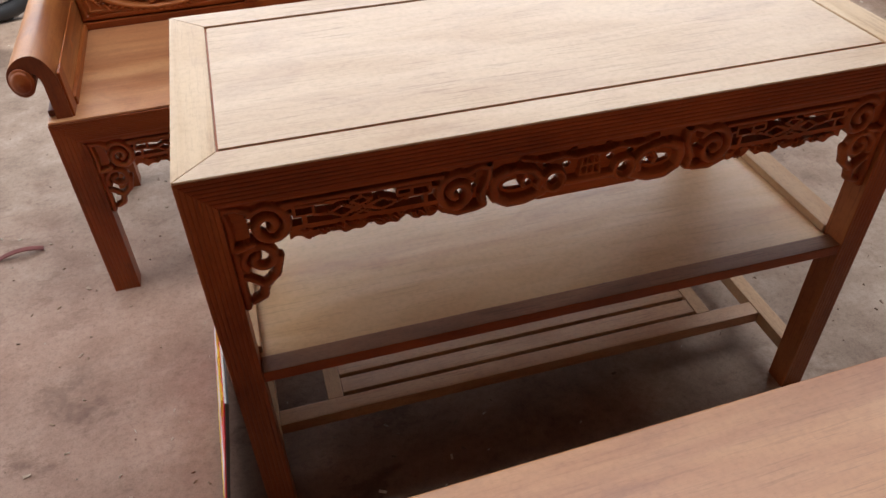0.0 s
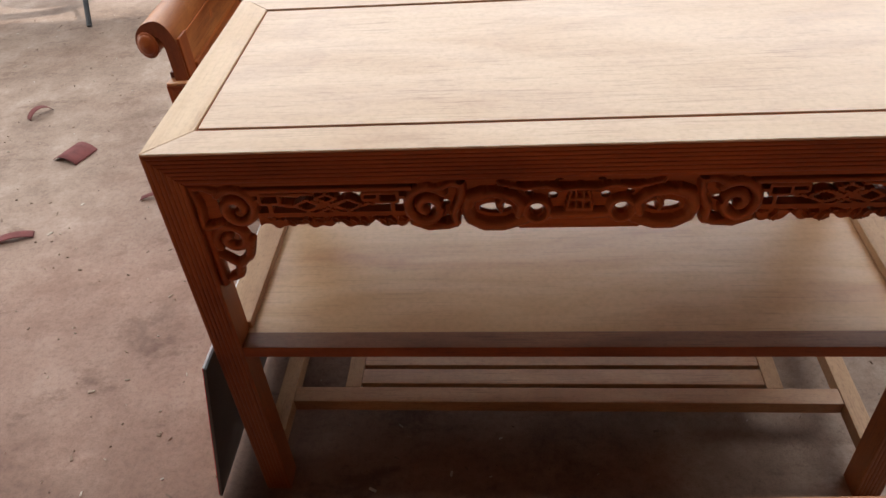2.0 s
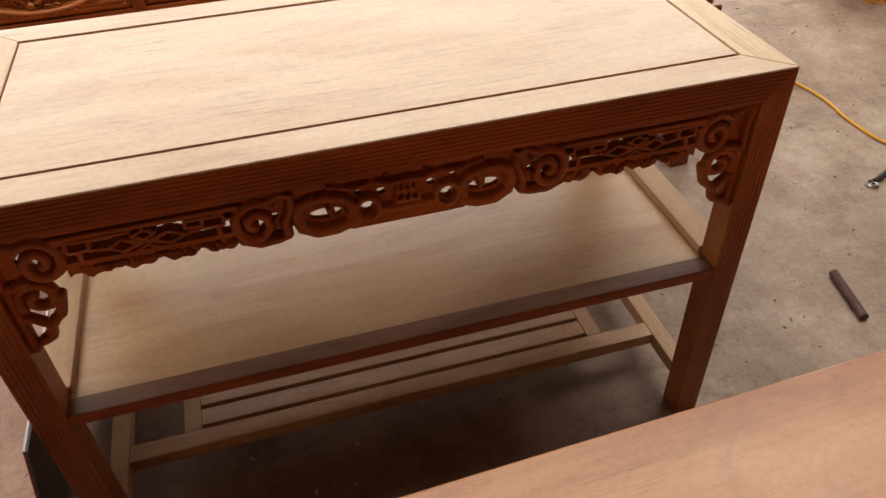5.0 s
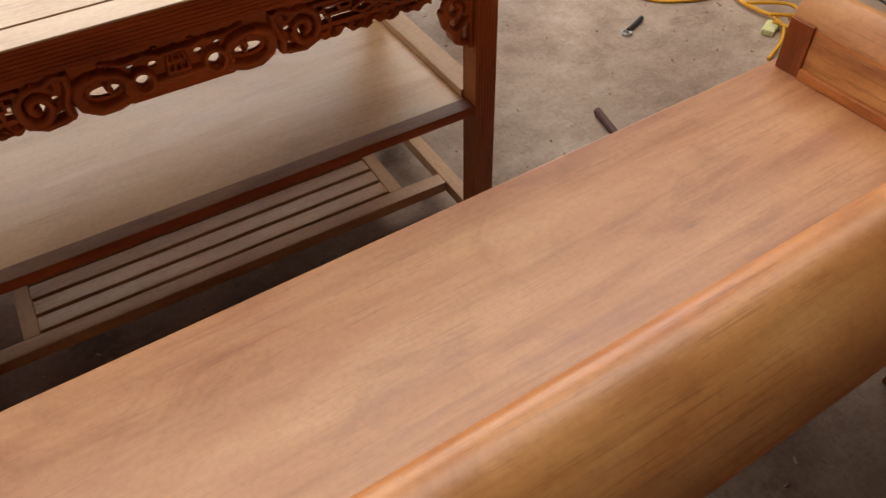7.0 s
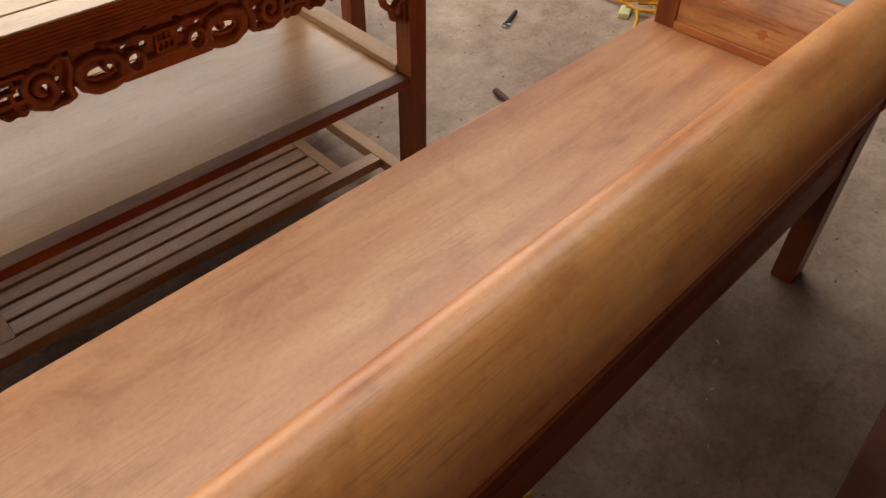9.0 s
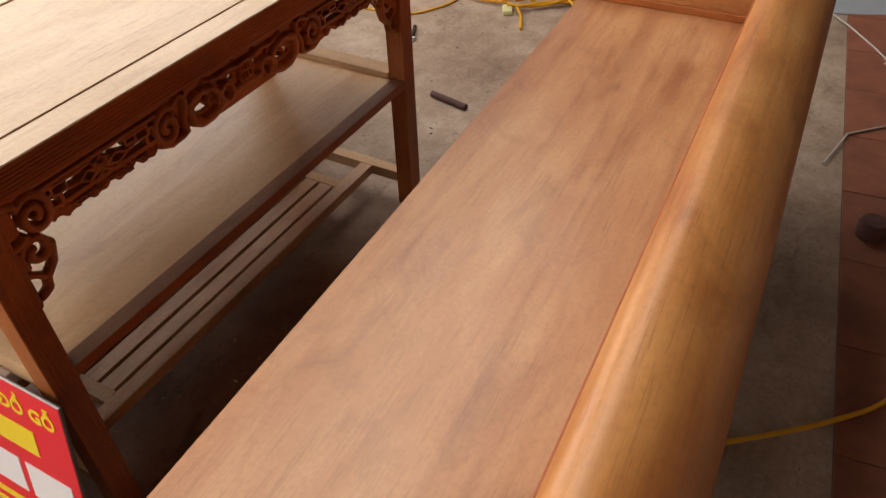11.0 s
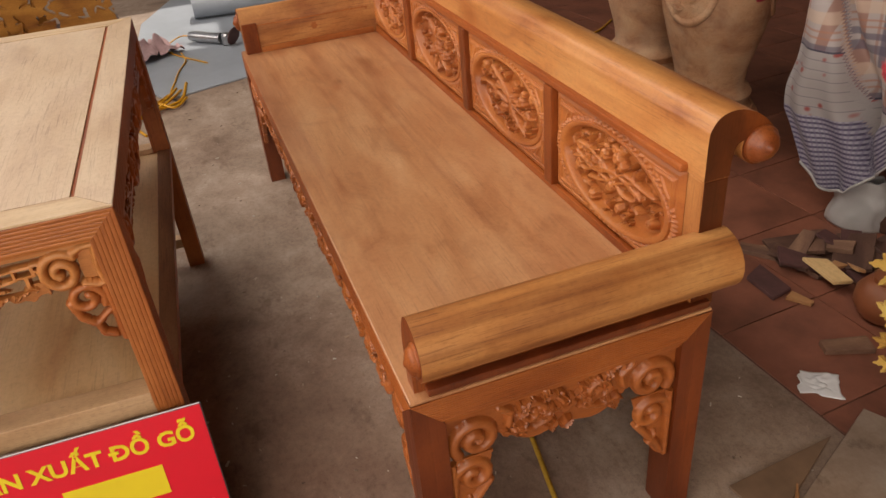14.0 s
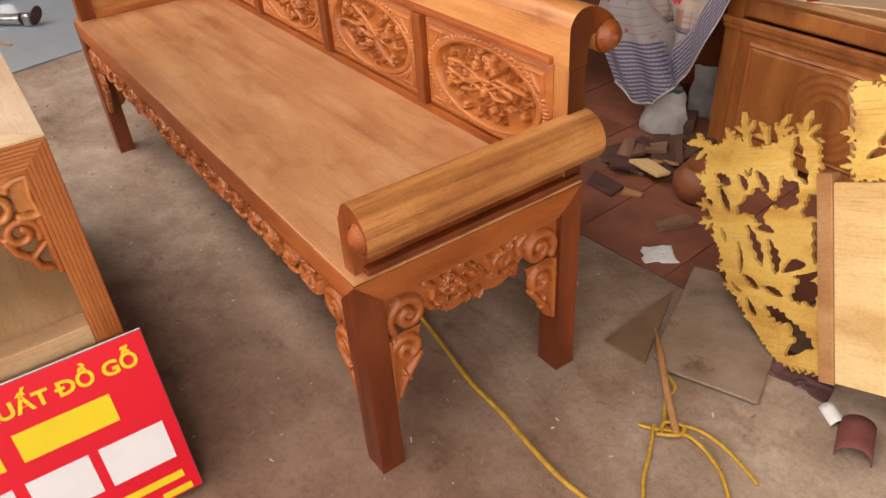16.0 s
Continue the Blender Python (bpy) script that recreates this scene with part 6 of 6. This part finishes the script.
for pts in ([(2.66, 1.46, 0.02), (2.73, 1.356, 0.03), (2.79, 1.28, 0.02), (2.99, 1.20, 0.012)], [(2.62, 1.44, 0.02), (2.55, 1.39, 0.012), (2.45, 1.349, 0.009)], [(2.63, 1.60, 0.02), (2.72, 1.50, 0.03), (2.68, 1.38, 0.02)], [(2.62, 1.50, 0.03), (2.70, 1.41, 0.036), (2.80, 1.30, 0.022), (2.90, 1.24, 0.016)], [(2.66, 1.42, 0.034), (2.76, 1.30, 0.034), (2.72, 1.22, 0.014), (2.82, 1.16, 0.016)], [(2.60, 1.47, 0.026), (2.66, 1.36, 0.016), (2.78, 1.24, 0.028), (2.95, 1.18, 0.014)]):
    part("strap_end", tube(bmesh.new(), spline(pts, 6), 0.0060, 6), CABLE_Y, strap, "", 50)
bm = boxed(-0.035, 0.035, -0.02, 0.02, 0, 0.022, 0.008)
tagged(part("sanding_block", bm, plain("pale_yellow_foam", (0.62, 0.60, 0.30), 0.7), at=pose(2.585, 1.462, 0.0, 0, 0, 25)), "pale yellow sanding block on the concrete", "block")
cord("long_cable", [(0.90, 0.30), (1.031, 0.126, 0.013), (1.162, 0.005, 0.0135), (1.30, -0.01, 0.0135), (1.409, 0.002, 0.0135), (1.56, -0.05, 0.0135), (1.675, -0.086, 0.0135), (1.84, -0.07, 0.0135), (2.004, -0.09, 0.0135), (2.16, -0.13, 0.0135), (2.309, -0.199, 0.0135), (2.45, -0.28, 0.0135), (2.557, -0.372, 0.0135), (2.62, -0.60, 0.0135), (2.60, -0.85, 0.0135), (2.75, -1.05, 0.0135)], 0.0052, CABLE_Y, "long yellow electric cable across the tiles", "cable")
for pts in ([(3.05, 0.30), (2.937, 0.218), (2.702, 0.085), (2.476, 0.05), (2.406, -0.143), (2.436, -0.354), (2.50, -0.75)], [(2.171, 0.173), (2.30, 0.03), (2.41, -0.14), (2.45, -0.33), (2.56, -0.55)], [(2.70, 0.10), (2.76, 0.02), (2.70, -0.05), (2.64, 0.03), (2.70, 0.10)], [(2.43, -0.12), (2.55, -0.10), (2.60, -0.20), (2.50, -0.28), (2.42, -0.24)], [(1.98, 0.22), (2.10, 0.19), (2.171, 0.173)]):
    cord("white_cable", [(x, y, 0.0125) for x, y in pts], 0.0036, CABLE_W, "thin off-white cable lying on the tiles", "cable")
driver = tagged(part("screwdriver", tube(bmesh.new(), [(2.515, -0.585, 0.021), (2.505, -0.65, 0.021), (2.495, -0.72, 0.021)], [0.013, 0.016, 0.013], 10), REDPLASTIC, None, "", 50), "red-handled screwdriver on the tiles", "screwdriver")
part("shaft", tube(bmesh.new(), [(2.515, -0.585, 0.0205), (2.535, -0.47, 0.0125)], 0.0035, 8), STEEL, driver)
tagged(part("bottle_cap", lathe(bmesh.new(), [(0.034, 0.0), (0.036, 0.012), (0.036, 0.040), (0.030, 0.048)], 24, (1.70, 0.08, 0.0078)), MAROON, None, "", 40), "dark brown round cap on the tiles", "cap")
ball = bmesh.new()
bmesh.ops.create_icosphere(ball, subdivisions=2, radius=0.019)
for v in ball.verts:
    v.co *= 1 + 0.18 * noise.noise(v.co * 90)
tagged(part("paper_ball", ball, PAPER, at=pose(1.615, -0.122, 0.024)), "small crumpled white paper ball on the tiles", "paper")


def build_mat():
    pts = [(2.86, 1.25), (2.93, 1.05), (2.99, 0.82), (3.02, 0.55), (3.10, 0.20), (3.30, -0.30), (4.9, -0.6), (5.1, 1.1), (4.4, 1.35), (3.6, 1.40), (3.1, 1.36)]
    slab("grey_mat", pts, 0.0005, 0.0095, GREYMAT, "large flat grey plastic mat on the floor", "mat")
    bm = bmesh.new()
    prof = [(0.11 * math.cos(a) * (1 - 0.02 * k), 0.07 + 0.068 * math.sin(a)) for k, a in enumerate(np.linspace(0, 2 * math.pi, 28, endpoint=False))]
    prism(bm, prof, lambda a, b: (4.05 + a, -0.75, 0.0098 + b), lambda a, b: (4.30 + a, 1.02, 0.0098 + b))
    tagged(part("rolled_mat", bm, GREYMAT, None, "", 40), "thick grey plastic mat rolled up on the floor", "mat")
    g = thing("angle_grinder", pose(3.66, 0.955, 0.0098, 0, 0, 45), "grey angle grinder with a sanding disc on the mat", "grinder")
    part("body", tube(bmesh.new(), [(0.17, 0, 0.035), (0.12, 0, 0.035), (0.0, 0, 0.033), (-0.06, 0, 0.035)], [0.024, 0.031, 0.028, 0.031], 16), STEEL, g, "", 50)
    part("head", lathe(bmesh.new(), [(0.026, 0.005), (0.030, 0.012), (0.030, 0.055), (0.020, 0.066)], 20, (-0.095, 0, 0)), STEEL, g, "", 40)
    part("disc", turned(lathe(bmesh.new(), [(0.05, 0), (0.052, 0.004), (0.03, 0.010)], 28), pose(-0.15, 0, 0.052, 0, 70, 0)), MAROON, g, "brown sanding disc", 40)
    cord("grinder_cable", [(0.17, 0, 0.034), (0.24, 0.02, 0.03), (0.22, 0.16, 0.01), (0.05, 0.24, 0.006), (-0.2, 0.3, 0.006)], 0.004, CABLE_Y, "", "", parent=g)
    crumple("pink_cloth", pose(3.68, 1.31, 0.0100, 0, 0, 30), 0.32, 0.24, 0.14, 6.1, PINK, "crumpled faded pink cloth on the mat", "cloth")
    crumple("pink_rag", pose(3.32, 1.55, 0.0008, 0, 0, -20), 0.22, 0.16, 0.06, 3.3, PINK, "crumpled faded pink rag on the concrete", "cloth")


build_mat()


def build_gold_stack():
    for k, (x, y, turn, lean, w, seed) in enumerate(((2.98, 1.98, 96, 16, 0.62, 21), (3.22, 2.25, 88, 12, 0.70, 33), (3.05, 2.75, 100, 18, 0.60, 41))):
        c = openwork(w, 0.40, lambda px, py: np.minimum.reduce([px - 0.03, w - 0.03 - px, py - 0.045, 0.385 - py + 0.015 * np.sin(px * 30)]), sprays(w, 0.40, seed, 0.052), (), 0.004, seed)
        me = c.mesh(lambda px, py, h: (px - w / 2, -h, 0.392 - py), 0.0)
        ob = tagged(part("carved_board", me, OLD_GOLD, at=pose(x, y, 0.0, 0, 0, turn) @ pose(0, 0, 0, -lean, 0, 0)), "yellow carved openwork board leaning upright", "carving", "yellow carved boards")
    for x, y, turn, lean, w, high, seed in ((3.44, 1.77, 93, 14, 0.80, 0.62, 51), (3.62, 2.10, 86, 10, 0.80, 0.70, 57), (3.46, 2.58, 97, 16, 0.80, 0.60, 63), (3.60, 3.25, 90, 12, 0.80, 0.66, 71)):
        c = openwork(w, high, lambda px, py: np.minimum.reduce([px - 0.03, w - 0.03 - px, py - 0.045, high - 0.015 - py + 0.02 * np.sin(px * 26)]), sprays(w, high, seed, 0.058), (), 0.005, seed)
        me = c.mesh(lambda px, py, h: (px - w / 2, -h, high - 0.008 - py), 0.0)
        tagged(part("carved_board", me, OLD_GOLD, at=pose(x, y, 0.20, 0, 0, turn) @ pose(0, 0, 0, -lean, 0, 0)), "large dark yellow openwork board leaning in a stack", "carving", "yellow carved boards")
    support = thing("low_trestle", pose(3.62, 2.48, 0, 0, 0, 90), "low dark wooden trestle under the carved boards", "trestle")
    part("top", boxed(-1.05, 1.15, -0.30, 0.24, 0.165, 0.197, 0.004), DARK_SCRAP, support)
    for x in (-0.85, 1.0):
        for y in (-0.20, 0.16):
            part("leg", boxed(x - 0.03, x + 0.03, y - 0.03, y + 0.03, 0.0, 0.1645, 0.003), DARK_SCRAP, support)
    drill = thing("power_drill", pose(2.80, 1.66, 0.0, 0, 0, 30), "red and black power drill on the floor", "drill")
    part("body", tube(bmesh.new(), [(-0.08, 0, 0.034), (-0.02, 0, 0.034), (0.06, 0, 0.034), (0.10, 0, 0.034)], [0.026, 0.032, 0.029, 0.018], 14), REDPLASTIC, drill, "", 50)
    part("handle", boxed(-0.05, -0.005, 0.02, 0.15, 0.008, 0.052, 0.010), BLACK, drill)
    bm = lathe(bmesh.new(), [(0.045, 0), (0.048, 0.004), (0.040, 0.055), (0.036, 0.058)], 24, (3.06, 1.63, 0))
    tagged(part("plastic_cup", bm, PLASTIC, None, "", 40), "small white plastic cup upside down on the floor", "cup")
    cord("orange_cord", [(2.90, 1.23, 0.012), (2.964, 1.225, 0.012), (3.10, 1.20, 0.014), (3.249, 1.174, 0.014), (3.42, 1.13, 0.014), (3.583, 1.146, 0.014)], 0.004, CABLE_Y, "thin orange cord across the grey mat", "cord")
    cord("black_cable", [(2.86, 1.62), (2.98, 1.50), (3.02, 1.38), (2.94, 1.27), (2.82, 1.20)], 0.0045, BLACK, "black electric cable on the floor", "cable")


build_gold_stack()


# ---- parked motorbike at the shed's mouth ----
def build_bike(m):
    ob = thing("motorbike", m, "dark parked motorbike with chrome guards at the shed mouth", "motorbike")
    for x in (0.0, -1.22):
        tyre = bmesh.new()
        ring = [[tyre.verts.new((x + (0.26 + 0.035 * math.cos(b)) * math.cos(a), 0.045 * math.sin(b), 0.295 + (0.26 + 0.035 * math.cos(b)) * math.sin(a))) for b in np.linspace(0, 2 * math.pi, 10, endpoint=False)] for a in np.linspace(0, 2 * math.pi, 40, endpoint=False)]
        for i in range(40):
            for j in range(10):
                tyre.faces.new((ring[i][j], ring[(i + 1) % 40][j], ring[(i + 1) % 40][(j + 1) % 10], ring[i][(j + 1) % 10]))
        bmesh.ops.recalc_face_normals(tyre, faces=tyre.faces[:])
        w = part("tyre", tyre, BLACK, ob, "", 50)
        part("rim", turned(lathe(bmesh.new(), [(0.222, -0.02), (0.230, -0.012), (0.230, 0.012), (0.222, 0.02)], 36), pose(x, 0, 0.295, 90, 0, 0)), STEEL, w, "", 40)
        part("hub", turned(lathe(bmesh.new(), [(0.03, -0.05), (0.06, -0.03), (0.06, 0.03), (0.03, 0.05)], 20), pose(x, 0, 0.295, 90, 0, 0)), STEEL, w, "", 40)
        for k in range(12):
            a = 2 * math.pi * k / 12
            part("spoke", tube(bmesh.new(), [(x + 0.05 * math.cos(a), 0.01, 0.295 + 0.05 * math.sin(a)), (x + 0.226 * math.cos(a + 0.2), 0, 0.295 + 0.226 * math.sin(a + 0.2))], 0.0025, 5), STEEL, w)
        guard = bmesh.new()
        arc = [(x + 0.335 * math.cos(a), 0.0, 0.295 + 0.335 * math.sin(a)) for a in np.linspace(0.5, 2.6, 14)]
        tube(guard, arc, 0.032, 8)
        part("mudguard", guard, STEEL, ob, "chrome mudguard", 50)
    part("engine", boxed(-0.75, -0.42, -0.12, 0.12, 0.22, 0.48, 0.04), BLACK, ob)
    part("tank", tube(bmesh.new(), spline([(-0.22, 0, 0.70), (-0.42, 0, 0.74), (-0.62, 0, 0.68)], 6), [0.05] + [0.11] * 11 + [0.07], 14), BLACK, ob, "", 50)
    part("saddle", boxed(-1.22, -0.60, -0.11, 0.11, 0.66, 0.74, 0.03), BLACK, ob)
    part("frame", tube(bmesh.new(), [(-0.12, 0, 0.80), (-0.36, 0, 0.34), (-0.60, 0, 0.25), (-0.95, 0, 0.36), (-1.22, 0, 0.60)], 0.024, 8), BLACK, ob, "", 50)
    part("fork", tube(bmesh.new(), [(0.0, 0.07, 0.295), (-0.16, 0.07, 0.92)], 0.018, 8), STEEL, ob, "", 50)
    part("fork", tube(bmesh.new(), [(0.0, -0.07, 0.295), (-0.16, -0.07, 0.92)], 0.018, 8), STEEL, ob, "", 50)
    part("handlebar", tube(bmesh.new(), [(-0.25, -0.34, 0.98), (-0.16, -0.12, 0.96), (-0.16, 0.12, 0.96), (-0.25, 0.34, 0.98)], 0.012, 8), STEEL, ob, "", 50)
    part("exhaust", tube(bmesh.new(), spline([(-0.45, -0.14, 0.28), (-0.62, -0.17, 0.20), (-0.95, -0.18, 0.24), (-1.45, -0.18, 0.32)], 6), 0.035, 10), STEEL, ob, "chrome exhaust pipe", 50)
    part("side_stand", tube(bmesh.new(), [(-0.52, -0.12, 0.25), (-0.50, -0.34, 0.012)], 0.011, 8), BLACK, ob, "black side stand", 50)
    return ob


build_bike(pose(-0.526, 3.824, 0, 0, 0, 8))
slab("packet", [(-1.55, 3.05), (-1.36, 3.02), (-1.34, 3.14), (-1.53, 3.17)], 0.0005, 0.05, CABLE_Y, "yellow packet lying on the concrete", "packet")


# ---- dust, shavings and chips on the floor ----
def build_litter():
    rng = random.Random(4)
    verts, faces = [], []
    for k in range(2300):
        x, y = rng.uniform(-1.6, 3.2), rng.uniform(-0.1, 3.6)
        if y < 0.06 + 0.08 * x:
            continue
        s, a = rng.choice((0.0015, 0.0015, 0.002, 0.002, 0.002, 0.003, 0.003, 0.004, 0.005, 0.006)) * rng.uniform(0.7, 1.3), rng.uniform(0, 6.28)
        w = s * rng.uniform(0.15, 0.45)
        n = len(verts)
        for dx, dy, dz in ((-s, -w, 0.0), (s, -w, 0.0), (s, w, 0.0), (-s, w, 0.0), (-s, -w, 0.0015), (s, -w, 0.0025), (s, w, 0.0015), (-s, w, 0.003)):
            verts.append((x + dx * math.cos(a) - dy * math.sin(a), y + dx * math.sin(a) + dy * math.cos(a), dz + 0.0004))
        faces += [(n + 4, n + 5, n + 6, n + 7), (n, n + 1, n + 5, n + 4), (n + 1, n + 2, n + 6, n + 5), (n + 2, n + 3, n + 7, n + 6), (n + 3, n, n + 4, n + 7)]
    me = bpy.data.meshes.new("litter")
    me.from_pydata(verts, [], faces)
    m, nt, nodes, links, bsdf = material("wood_chips")
    geo = nodes.new("ShaderNodeNewGeometry")
    r = ramp(nodes, [(0.0, (0.10, 0.06, 0.04)), (0.4, (0.34, 0.24, 0.17)), (0.75, (0.46, 0.38, 0.30)), (1.0, (0.60, 0.54, 0.46))])
    links.new(geo.outputs["Random Per Island"], r.inputs[0])
    links.new(r.outputs[0], bsdf.inputs["Base Color"])
    bsdf.inputs["Roughness"].default_value = 0.8
    me.materials.append(m)
    tagged(new("wood_shavings", me), "scattered pale wood chips and dust on the concrete", "shavings", kind="stuff")


build_litter()
